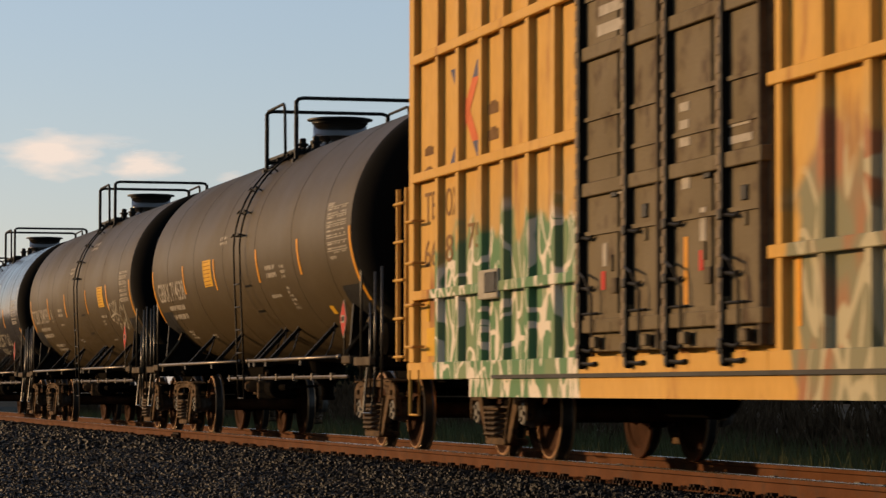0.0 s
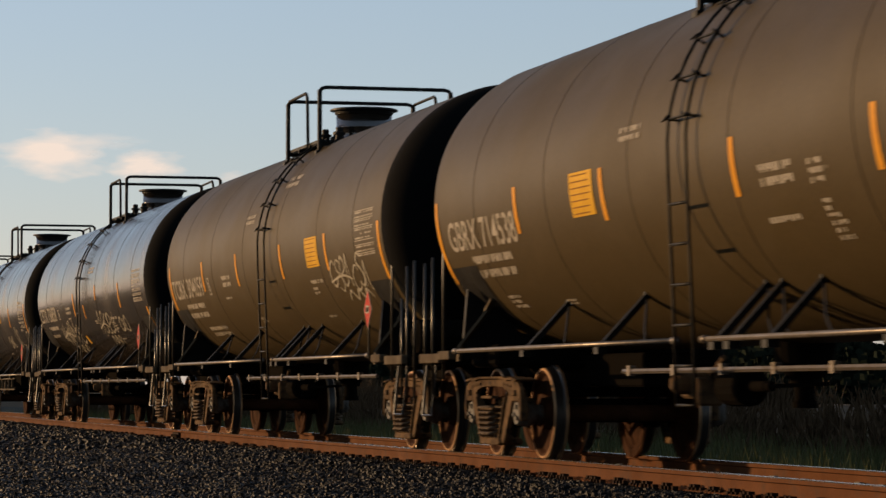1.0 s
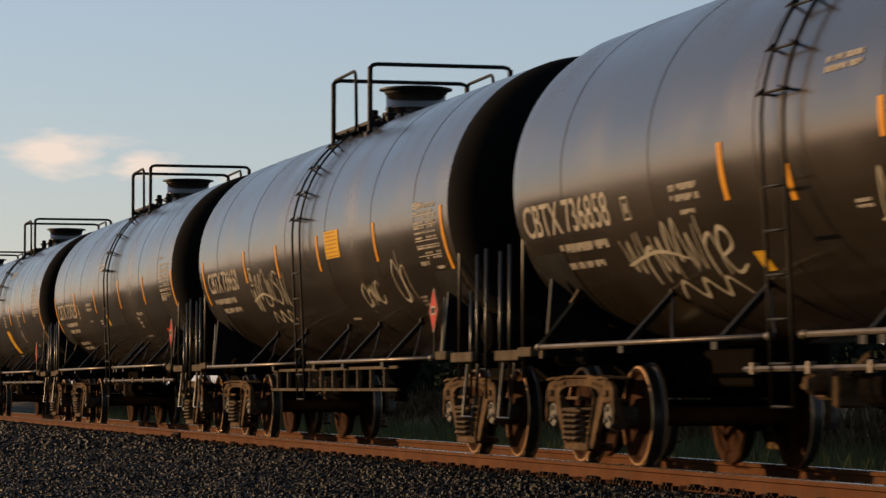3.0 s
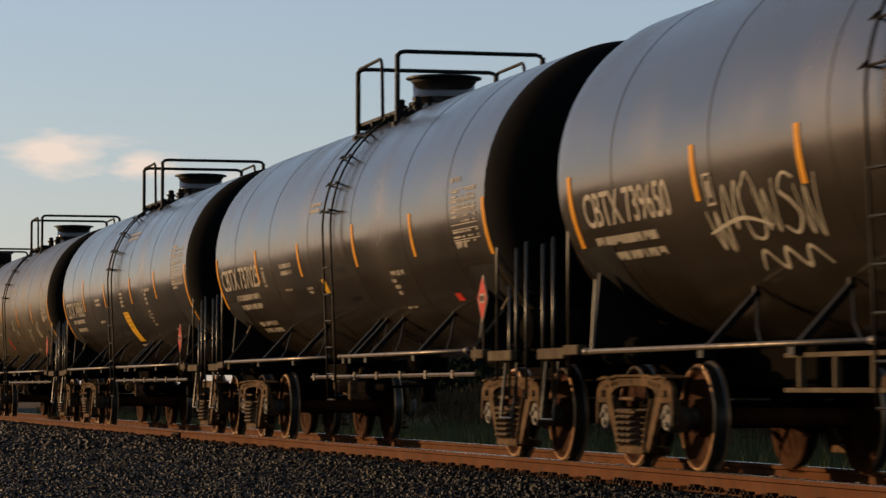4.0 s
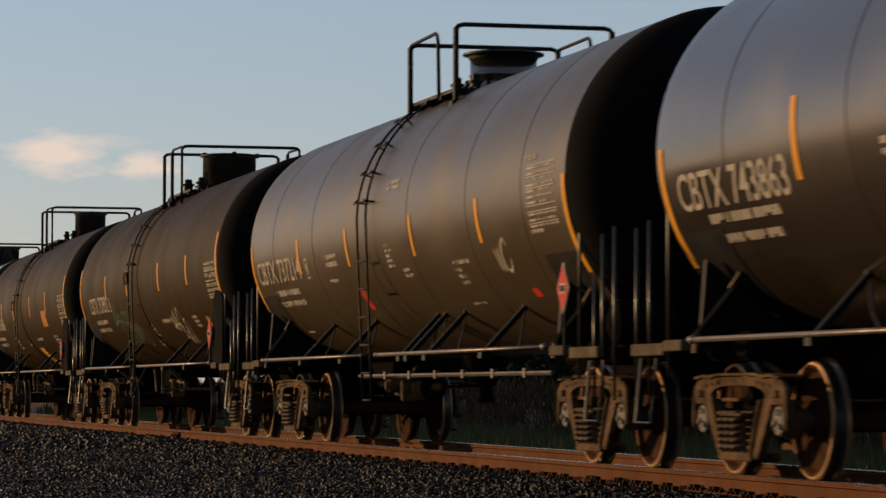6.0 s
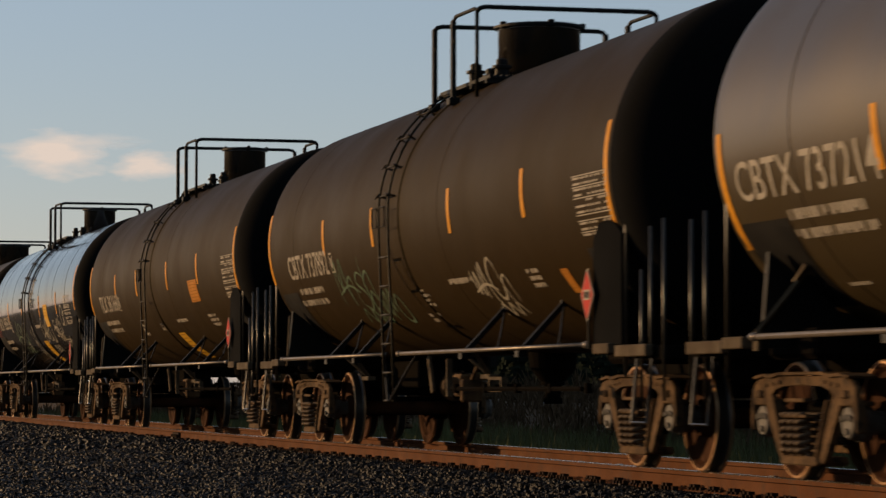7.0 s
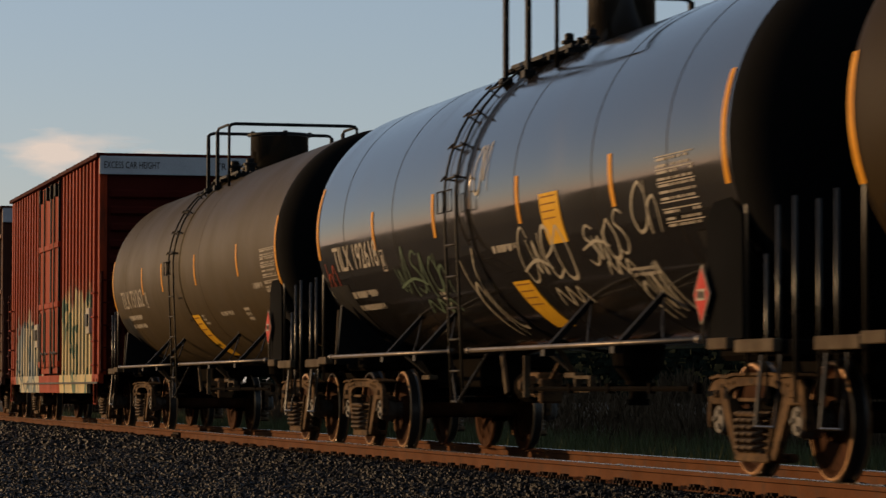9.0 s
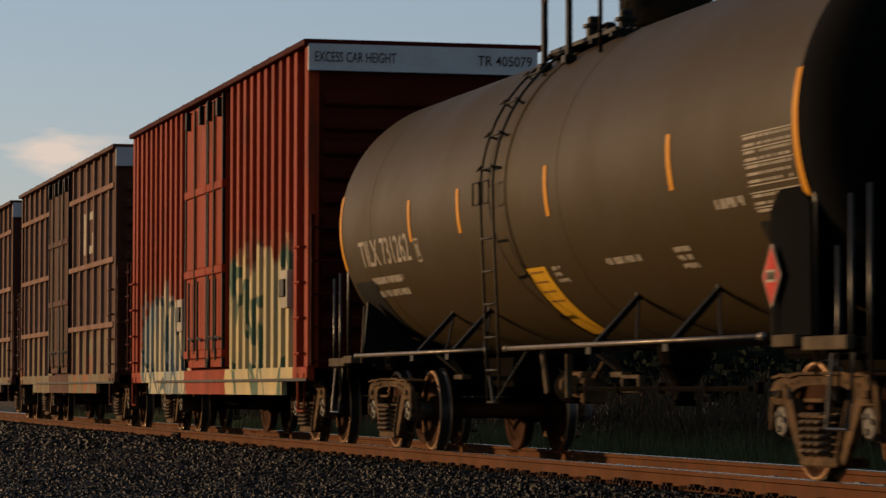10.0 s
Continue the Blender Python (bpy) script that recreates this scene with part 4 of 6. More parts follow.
        kept("slant_hanger", "hanger", slant_hanger_mesh, TAN, car, "dusty slanting hanger bar", pose(0.25, 0, 0))
        for hx in (2.4, -3.2):
            kept("v_hanger", "v_hanger", v_hanger_mesh, TAN, car, "", pose(hx, 0, 0))
        kept("open_frame", "brake_bracket", open_frame_mesh, TAN, car, "", pose(2.9, 0, 0))
        kept("shield", "end_guard", shield_mesh, HEAD_SHADE_BLACK, car, "flat black guard plate")
    for s in (0, 180):
        sign = 1 if s == 0 else -1
        turn = pose(0, 0, 0, 0, 0, s)
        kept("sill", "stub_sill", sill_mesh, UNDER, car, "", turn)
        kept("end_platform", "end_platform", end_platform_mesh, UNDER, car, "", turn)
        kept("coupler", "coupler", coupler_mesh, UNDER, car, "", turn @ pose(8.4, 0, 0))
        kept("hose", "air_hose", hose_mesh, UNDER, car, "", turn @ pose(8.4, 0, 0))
        kept("saddle", "saddle", saddle_mesh, BLACK, car, "", pose(sign * 7.03, 0, 0))
        # tan puts the edge's sunlight into colour; chalk stands for bright reflective tape
        kept("flange%s%s" % (upright, drop), "saddle_flange", lambda: flange_mesh(not upright), CHALK if drop else TAN, car, "cradle edge plate with its sunlit tone painted in", pose(sign * 7.03, 0, 0))
        kept("pad", "shell_pad", pad_mesh, BLACK, car, "", pose(sign * 7.03, 0, 0))
        kept("step_plate%d" % s, "step_plate", lambda: step_plate_mesh(sign), TAN, car, "dusty step plate")
        truck(car, sign * truck_x)
    if kind == "A":
        kept("reservoir", "air_reservoir", reservoir_mesh, UNDER, car, "near-black air reservoir on the end platform")
    for hx, top in ((7.8, 2.5), (-7.75, 2.4)):
        kept("hoop_grab%s" % top, "grab_hoop", lambda: hoop_grab_mesh(top), GRAB, car, "", pose(hx, 0, 0))
    for hx, top in ((8.4, 2.05), (8.75, 2.1), (-8.35, 2.1), (-8.7, 2.05), (8.15, 1.7)):
        kept("upright%s" % top, "grab_bar", lambda: upright_mesh(top), GRAB, car, "", pose(hx, 0, 0))
    for hx in (8.3, -8.3):
        kept("stirrup", "stirrup_step", stirrup_mesh, GRAB, car, "", pose(hx, 0.08, 0))
    # tape, plates and lettering
    for tx, z0, z1 in tapes:
        bm = B()
        patch(bm, tx - 0.05, tx + 0.05, z0, z1, 0.006)
        part("reflective_strip", shaded(bm), AMBER, car, "amber reflective strip")
    x0, x1 = text[0]
    part("car_number", shaded(wrap(letters(number, x1 - x0, 0.31, 0.008), x0, 2.1)), WHITE, car, "white stencilled marks and number")
    for x0, x1, z0, z1, n in bars:
        text_rows(car, rng, x0, x1, z0, z1, n)
    for g in grid:
        data_grid(car, rng, *g)
    for p in yellow:
        placard(car, rng, *p, PLACARD_YELLOW, "yellow printed placard")
    for p in orange:
        placard(car, rng, *p, PLACARD_ORANGE, "orange printed placard")
    for p in red:
        placard(car, rng, *p, PLACARD_RED, "red and white printed placard")
    for p in diamond_at:
        diamond(car, p[0] + 1.43, p[1])
    for x0, x1, z0, z1 in frame_mark:
        bm = B()
        xa, xb = (x0 + x1) / 2 - 0.09, (x0 + x1) / 2 + 0.09
        for q in ((xa, xb, z1 - 0.02, z1), (xa, xb, z0, z0 + 0.02), (xa, xa + 0.02, z0, z1), (xb - 0.02, xb, z0, z1), (xa + 0.06, xb - 0.06, z0 + 0.06, z1 - 0.06)):
            patch(bm, *q)
        part("frame_mark", shaded(bm), WHITE, car)
    for k, s in enumerate(scrawl):
        colour = (GREEN_SPRAY if (kind == "B" and k in (0, 1) and paint is not TANK_SHINE) or (paint is TANK_SHINE and k == 0) else CHALK)
        if paint is TANK_SHINE and k == 7:
            colour = RED_SPRAY
        scrawl_on(car, rng, *s, colour)
    return car


def flat_letters(car, text, x, z, width, height, y, material, label):
    bm = letters(text, width, height, 0.0)
    for v in bm.verts:
        v.co.y = y
    return part("lettering", shaded(bm), material, car, label, pose(x, 0, z))


def post_mesh(z0, z1, w=0.14, deep=0.06, y=-1.43):
    """A pressed side post: flanges and a raised face with sloping flanks."""
    bm = B()
    sec = [(-w * 0.62, y), (-w * 0.5, y - deep), (w * 0.5, y - deep), (w * 0.62, y)]
    a = [bm.verts.new((px, py, z0)) for px, py in sec]
    b = [bm.verts.new((px, py, z1)) for px, py in sec]
    for k in range(3):
        bm.faces.new((a[k], a[k + 1], b[k + 1], b[k]))
    bm.faces.new(a[::-1]), bm.faces.new(b), bm.faces.new((a[3], a[0], b[0], b[3]))
    return shaded(bm)


def belt_mesh(x0, x1, z, y, deep=0.06, h=0.1):
    bm = B()
    box(bm, x0, x1, y - deep, y + 0.02, z - h / 2, z + h / 2, 0.008)
    return shaded(bm)


def lock_rod_mesh(z0, z1):
    bm = B()
    box(bm, -0.065, 0.004, -1.56, -1.47, z0, z1, 0.008)
    z = z0 + 0.1
    while z < z1:
        box(bm, -0.072, 0.004, -1.575, -1.55, z, z + 0.09, 0.006)
        z += 0.14
    return shaded(bm)


def catch_mesh():
    bm = B()
    box(bm, -0.03, 0.07, -1.585, -1.52, -0.04, 0.04, 0.01)
    rod(bm, [(0.05, -1.55, 0.0), (0.26, -1.54, -0.02), (0.32, -1.53, 0.0)], 0.016)
    return shaded(bm)


def door_leaf(car, x0, x1, z0, z1, material, style):
    """A door leaf: frame, raised panels, rails and locking gear."""
    bm = B()
    box(bm, x0, x1, -1.47, -1.41, z0, z1, 0.008)
    leaf = part("door", shaded(bm), material, car, "painted steel door leaf")
    w = x1 - x0
    cuts = [z0 + (z1 - z0) * f for f in ((0.0, 0.055, 0.35, 0.645, 0.93, 1.0) if style == "rods" else (0.0, 0.05, 0.36, 0.67, 1.0))]
    for lo, hi in zip(cuts, cuts[1:]):
        if hi - lo < 0.3:
            continue
        for k in range(2):
            pa = x0 + 0.07 + k * (w - 0.1) / 2
            bm = B()
            box(bm, pa, pa + (w - 0.1) / 2 - 0.06, -1.5, -1.46, lo + 0.06, hi - 0.06, 0.012)
            part("door_panel", shaded(bm), material, leaf)
    for z in cuts[1:-1]:
        bm = B()
        box(bm, x0, x1, -1.545 if style == "rods" else -1.53, -1.46, z - 0.06, z + 0.06, 0.008)
        part("door_rail", shaded(bm), material, leaf)
    if style == "rods":
        for ex in (x0 + 0.03, x1 - 0.09):
            bm = B()
            box(bm, ex, ex + 0.06, -1.54, -1.46, z0, z1, 0.01)
            part("door_edge", shaded(bm), TAN, leaf, "dusty edge channel of the door")
        for z, y0 in ((2.05, -1.525), (2.72, -1.52), (3.05, -1.525), (1.32, -1.53), (4.1, -1.52)):
            bm = B()
            box(bm, x0 + 0.1, x1 - 0.12, y0, -1.47, z - 0.018, z + 0.018)
            part("door_rib", shaded(bm), material, leaf)
        for k in range(7):
            bm = B()
            pz, px = 1.1 + (k * 0.41) % 1.45, x0 + 0.15 + w * ((k * 0.37) % 0.75)
            box(bm, px, px + 0.05 + 0.13 * ((k * 0.61) % 1), -1.52, -1.49, pz, pz + 0.04 + 0.12 * ((k * 0.77) % 1), 0.006)
            part("door_hardware", shaded(bm), (BLACK, TAN, OLIVE)[k % 3], leaf)
        for fx in (0.08, 0.645):
            kept("rod%.2f%.2f" % (z0, z1), "lock_rod", lambda: lock_rod_mesh(z0 - 0.12, z1), ROD_TAN, leaf, "worn steel locking rod", pose(x0 + fx * w, 0, 0))
            # black fin stands in for the rod's deep shadow on the door
            bm = B()
            box(bm, 0.005, 0.05, -1.57, -1.46, z0 - 0.1, z1, 0.006)
            part("rod_channel", shaded(bm), BLACK, leaf, "black fin painting in the shade beside the locking rod", pose(x0 + fx * w, 0, 0))
            bm = B()
            box(bm, -0.03, 0.06, -1.57, -1.5, 0.87, 0.96, 0.02)
            box(bm, -0.06, 0.03, -1.58, -1.5, 0.96, 1.06, 0.015)
            rod(bm, [(0.05, -1.54, 0.92), (0.28, -1.53, 0.91), (0.38, -1.52, 0.92)], 0.018)
            part("rod_keeper", shaded(bm), BLACK, leaf, "", pose(x0 + fx * w, 0, 0))
            for z in (2.14, 1.7, 1.16):
                kept("catch", "catch", catch_mesh, BLACK, leaf, "", pose(x0 + fx * w, 0, z - 0.12))
            bm = B()
            rod(bm, [(x0 + fx * w, -1.56, 1.72), (x0 + fx * w + 0.3, -1.6, 1.66), (x0 + fx * w + 0.42, -1.57, 1.5), (x0 + fx * w + 0.42, -1.57, 1.15)], 0.013)
            rod(bm, [(x0 + fx * w, -1.54, 1.35), (x0 + fx * w + 0.5, -1.54, 1.35)], 0.013)
            part("door_lever", shaded(bm), BLACK, leaf)
        for k in range(4):
            bm = B()
            px, pz = x0 + w * (0.2 + 0.2 * k), 1.05 + 0.13 * (k % 3)
            box(bm, px, px + 0.16, -1.55, -1.5, pz, pz + 0.1, 0.01)
            part("door_bracket", shaded(bm), OLIVE, leaf)
    else:
        for ex in (x0 + 0.02, x1 - 0.07):
            bm = B()
            box(bm, ex, ex + 0.05, -1.52, -1.46, z0, z1)
            part("door_edge", shaded(bm), BLACK, leaf, "dark door edge")
        for fx in (0.18, 0.8):
            bm = B()
            box(bm, x0 + fx * w - 0.06, x0 + fx * w + 0.06, -1.57, -1.47, z1 - 0.32, z1 - 0.04, 0.01)
            part("door_hanger", shaded(bm), BLACK, leaf, "dark door hanger")
        bm = B()
        rod(bm, [(x0 + 0.5 * w, -1.53, z0 + 0.2), (x0 + 0.5 * w, -1.53, z1 - 0.05)], 0.018)
        part("lock_rod", shaded(bm), BLACK, leaf, "dark vertical locking rod")
        for fx in (0.3, 0.7):
            bm = B()
            rod(bm, [(x0 + fx * w, -1.55, z0 + 0.1), (x0 + fx * w, -1.55, z0 + 1.3)], 0.018)
            rod(bm, [(x0 + fx * w, -1.55, z0 + 0.45), (x0 + fx * w + 0.4, -1.55, z0 + 0.4)], 0.018)
            part("door_lever", shaded(bm), BLACK, leaf)
    return leaf


def end_ladder_mesh(height):
    bm = B()
    for s in (-1, 1):
        bar(bm, (s * 0.2, 0, 0), (s * 0.2, 0, height), 0.05, 0.04)
    for k in range(int(height / 0.42) + 1):
        rod(bm, [(-0.22, -0.04, 0.05 + k * 0.42), (0.22, -0.04, 0.05 + k * 0.42)], 0.016)
    return shaded(bm)


def rung_grab_mesh():
    bm = B()
    rod(bm, [(-0.2, -1.44, 0), (-0.2, -1.56, 0), (0.2, -1.56, 0), (0.2, -1.44, 0)], 0.016)
    return shaded(bm)


def box_step_mesh():
    bm = B()
    rod(bm, [(-0.2, -1.5, 0.9), (-0.2, -1.5, 0.42), (0.2, -1.5, 0.42), (0.2, -1.5, 0.9)], 0.02)
    return shaded(bm)


def box_car(x, label, paints, half, top, doors, posts, belts, door_paint, style, trucks, end_paint, post_size, low, post_paint=None, recess=0.0):
    """paints: one for the whole side, or (x limit, paint) in order along the side."""
    car = empty("box_car", x, label, "box car", "box cars of the train")
    base = paints[0][1]
    d0, d1 = doors[0][0], doors[-1][1]

    def paint_at(px):
        for limit, p in paints[1:]:
            if px < limit:
                return p
        return paints[-1][1]

    panel = -1.43 + recess
    bm = B()
    box(bm, -half + 0.02, half - 0.02, panel + 0.05, 1.43, 0.95, top - 0.1)
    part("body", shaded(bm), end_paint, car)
    for xa, xb in ((-half, d0), (d1, half)):
        bm = B()
        box(bm, xa, xb, panel, panel + 0.048, 0.97, top - 0.1)
        part("side_wall", shaded(bm), paint_at((xa + xb) / 2), car)
    bm = B()
    box(bm, -half - 0.06, half + 0.06, -1.56, 1.56, top - 0.1, top - 0.02, 0.01)
    roof = part("roof", shaded(bm), end_paint, car)
    for k in range(int(half * 2 / 1.2)):
        bm = B()
        box(bm, -half + 0.6 + k * 1.2 - 0.03, -half + 0.6 + k * 1.2 + 0.03, -1.5, 1.5, top - 0.02, top + 0.02)
        part("roof_rib", shaded(bm), end_paint, roof)
    for xa, xb, p in ((-half, d0, paint_at(d0 - 0.5)), (d0, d1, base), (d1, half, paint_at(d1 + 0.5))):
        bm = B()
        box(bm, xa, xb, -1.5, -1.40, 0.8, 0.98, 0.008)
        part("side_sill", shaded(bm), p, car)
        la, lb = max(xa, low[0]), min(xb, low[1])
        bm = B()
        box(bm, la, lb, -1.49, -1.42, 0.62, 0.8)
        part("sill_skirt", shaded(bm), p, car)
    bm = B()
    box(bm, low[0] + 1.0, half + 0.1, -1.53, -1.5, 0.8, 0.835)
    part("door_track", shaded(bm), BLACK, car)
    bm = B()
    box(bm, -half - 0.5, half + 0.5, -0.3, 0.3, 0.66, 0.98, 0.02)
    box(bm, -half + 0.3, half - 0.3, -1.3, 1.3, 0.86, 0.95)
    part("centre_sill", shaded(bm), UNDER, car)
    w, deep = post_size
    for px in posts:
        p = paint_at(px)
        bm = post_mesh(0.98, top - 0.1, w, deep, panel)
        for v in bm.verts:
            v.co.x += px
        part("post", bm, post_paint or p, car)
    for s in (-1, 1):
        bm = B()
        box(bm, s * half - 0.01 if s < 0 else half - 0.22, s * half + 0.22 if s < 0 else half + 0.01, panel - deep, panel, 0.98, top - 0.1, 0.008)
        part("corner_post", shaded(bm), paint_at(s * half), car)
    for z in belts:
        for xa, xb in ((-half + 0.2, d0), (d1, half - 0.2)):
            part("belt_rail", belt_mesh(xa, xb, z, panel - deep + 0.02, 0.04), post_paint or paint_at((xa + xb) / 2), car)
    for xa, xb in doors:
        door_leaf(car, xa + 0.01, xb - 0.01, 1.02, top - 0.14, door_paint, style)
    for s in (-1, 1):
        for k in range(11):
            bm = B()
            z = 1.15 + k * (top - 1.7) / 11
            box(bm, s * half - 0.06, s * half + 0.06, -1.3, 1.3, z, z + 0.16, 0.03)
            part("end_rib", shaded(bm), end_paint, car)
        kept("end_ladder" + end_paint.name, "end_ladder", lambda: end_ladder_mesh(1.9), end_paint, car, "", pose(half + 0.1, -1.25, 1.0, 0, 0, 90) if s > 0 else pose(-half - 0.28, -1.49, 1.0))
        for k in range(4):
            kept("rung_grab" + base.name, "side_rung", rung_grab_mesh, base, car, "", pose(s * (half - 0.35), 0, 1.15 + 0.45 * k))
        kept("box_step" + base.name, "stirrup_step", box_step_mesh, base, car, "", pose(s * (half - 0.35), 0, 0))
        kept("coupler", "coupler", coupler_mesh, UNDER, car, "", pose(s * (half + 0.35), 0, 0, 0, 0, 0 if s > 0 else 180))
        truck(car, s * trucks)
    bm = B()
    turned(bm, [(0.2, -0.6), (0.22, -0.56), (0.22, 0.56), (0.2, 0.6)], 16, "X", (-1.6, -0.7, 0.66))
    part("air_tank", shaded(bm), UNDER, car)
    return car


def end_panel(car, half, top, words):
    """The white panel across the leading end, with its words."""
    bm = B()
    box(bm, half + 0.0, half + 0.075, -1.5, 1.5, top - 0.42, top - 0.08, 0.004)
    plate = part("end_panel", shaded(bm), SIGN_WHITE, car, "white panel across the top of the end")
    for text, y0, width in words:
        bm = letters(text, width, 0.13, 0.006)
        for v in bm.verts:
            v.co = Vector((half + 0.08, y0 + v.co.x, top - 0.31 + v.co.z))
        part("lettering", shaded(bm), DARK_LETTER, plate, "dark painted words")


tank_car(
    x=44.53, number="GBRX 714538", ladder_x=0.53, kind="A", paint=TANK_DUSTY,
    label="dusty brown-black tank car with amber strips and yellow placard",
    text=[(-7.24, -4.68)],
    tapes=[(-7.62, 1.79, 2.63), (-4.57, 2.17, 2.61), (-1.77, 2.15, 2.6), (1.62, 2.15, 2.6), (4.48, 2.16, 2.61), (7.63, 1.75, 2.62)],
    bars=[(-6.57, -5.11, 1.93, 2.06, 1), (-6.63, -5.15, 1.79, 1.92, 1), (-6.09, -5.63, 1.5, 1.64, 3), (-4.27, -4.08, 1.49, 1.55, 2), (-1.24, -0.67, 2.76, 2.91, 2), (2.16, 2.86, 2.17, 2.37, 2), (2.08, 2.72, 1.91, 1.98, 1), (3.16, 3.53, 2.14, 2.34, 3), (3.25, 3.38, 1.74, 2.05, 6), (6.42, 6.77, 2.25, 2.32, 1), (6.32, 6.75, 2.89, 2.97, 1)],
    grid=[(6.32, 7.46, 2.32, 2.9)],
    yellow=[(-2.72, -2.02, 2.22, 2.61), (5.21, 5.43, 1.64, 1.74)],
    diamond_at=[(5.78, 1.53)],
)
tank_car(
    x=26.6, number="TCBX 304059", ladder_x=0.75, kind="A", paint=TANK_DUSTY,
    label="dusty brown tank car with a pale scrawl on its flank",
    text=[(-7.33, -4.53)],
    tapes=[(-7.44, 1.87, 2.62), (-4.4, 2.16, 2.6), (-1.55, 2.15, 2.6), (1.7, 2.14, 2.59), (4.57, 2.15, 2.6), (7.53, 1.91, 2.6)],
    bars=[(-6.43, -4.87, 1.91, 2.04, 1), (-6.46, -4.9, 1.78, 1.9, 1), (-2.84, -2.17, 2.16, 2.35, 2), (-2.89, -2.43, 1.99, 2.04, 1), (-1.13, -0.77, 1.62, 1.71, 2), (-5.61, -4.18, 1.5, 1.67, 2), (-0.93, -0.31, 2.96, 3.11, 2), (1.21, 2.03, 3.34, 3.52, 2), (3.31, 4.01, 2.01, 2.08, 1), (3.29, 3.6, 1.88, 1.99, 2), (3.24, 3.69, 1.6, 1.64, 1)],
    grid=[(6.3, 7.28, 2.23, 2.77)],
    yellow=[(3.36, 4.1, 2.22, 2.59)],
    diamond_at=[(5.52, 1.61)],
    frame_mark=[(-4.07, -3.92, 2.1, 2.35)],
    scrawl=[(4.59, 6.65, 1.75, 2.26)],
)
tank_car(
    x=8.62, number="CBTX 736858", ladder_x=-0.4, kind="A", paint=TANK_GLOSS,
    label="glossy black tank car with white and pale scrawls",
    text=[(-7.46, -4.8)],
    tapes=[(-1.77, 2.14, 2.58), (-0.38, 2.06, 2.32), (1.5, 2.37, 2.64), (4.56, 2.15, 2.59), (7.5, 1.72, 2.1)],
    bars=[(-6.56, -5.09, 1.91, 2.03, 1), (-6.78, -5.41, 1.77, 1.86, 1), (-3.09, -2.4, 2.18, 2.35, 2), (-2.94, -2.6, 2.08, 2.14, 1), (0.41, 1.1, 2.88, 3.02, 2), (0.71, 0.98, 1.93, 2.01, 2), (2.95, 3.61, 1.96, 2.03, 1), (2.99, 3.19, 1.79, 1.93, 3), (2.86, 3.27, 1.61, 1.64, 1)],
    grid=[(6.27, 7.26, 2.19, 2.75)],
    yellow=[(-1.74, -1.52, 1.6, 1.75)],
    diamond_at=[(5.62, 1.58)],
    frame_mark=[(-4.31, -4.32, 2.12, 2.32)],
    scrawl=[(1.14, 3.09, 1.52, 2.17), (3.69, 4.62, 1.74, 2.02), (-4.73, -2.01, 1.42, 2.1)],
)
tank_car(
    x=-9.37, number="CBTX 739650", ladder_x=0.1, kind="A", paint=TANK_GLOSS,
    label="glossy black tank car with a white sprayed tag",
    text=[(-7.02, -4.66)],
    tapes=[(-7.37, 1.83, 2.58), (-3.96, 2.17, 2.61), (-1.62, 2.16, 2.59), (1.05, 2.15, 2.59), (4.22, 2.15, 2.59), (7.41, 1.81, 2.61)],
    bars=[(-6.93, -5.2, 1.92, 2.04, 1), (-6.68, -5.19, 1.79, 1.9, 1), (1.35, 1.75, 1.54, 1.58, 1), (6.19, 6.56, 2.63, 2.71, 1), (6.14, 6.5, 2.01, 2.08, 1), (6.78, 7.09, 1.96, 2.01, 1), (5.36, 5.54, 1.61, 1.73, 3)],
    grid=[(6.17, 7.16, 2.07, 2.66)],
    yellow=[(1.53, 2.32, 2.28, 2.61)],
    diamond_at=[(5.61, 1.52)],
    frame_mark=[(-3.73, -3.62, 2.12, 2.37)],
    scrawl=[(-3.84, -1.47, 1.57, 2.26), (2.77, 3.76, 1.68, 1.95), (4.66, 5.34, 1.7, 2.2)], truck_x=6.88, drop=0.06,
)
tank_car(
    x=-27.4, number="CBTX 737025", ladder_x=0.5, kind="A", paint=TANK_GLOSS,
    label="glossy black tank car reflecting the evening sky",
    text=[(-7.35, -4.59)],
    tapes=[(-7.61, 1.86, 2.58), (-4.57, 2.14, 2.58), (-1.67, 2.13, 2.55), (1.61, 2.13, 2.63), (4.52, 2.13, 2.59), (7.64, 2.03, 2.59)],
    bars=[(-6.62, -4.88, 1.91, 2.06, 1), (-6.62, -5.03, 1.8, 1.91, 1), (-6.07, -4.8, 1.48, 1.66, 2), (-2.97, -2.24, 2.17, 2.35, 2), (-3.0, -2.57, 1.97, 2.02, 1), (-1.61, -1.27, 1.9, 2.0, 2), (-0.96, -0.35, 2.87, 3.02, 2), (3.1, 3.74, 1.95, 2.04, 1), (3.05, 3.32, 1.75, 1.95, 3), (2.98, 3.45, 1.6, 1.64, 1), (6.32, 6.73, 2.79, 2.87, 1), (6.38, 6.8, 2.12, 2.2, 1)],
    grid=[(6.33, 7.36, 2.17, 2.73)],
    yellow=[(-0.62, -0.4, 1.87, 2.06)],
    diamond_at=[(6.14, 1.59)],
    frame_mark=[(-4.24, -4.16, 2.08, 2.34)],
    red=[(5.38, 5.62, 1.63, 1.71)],
)
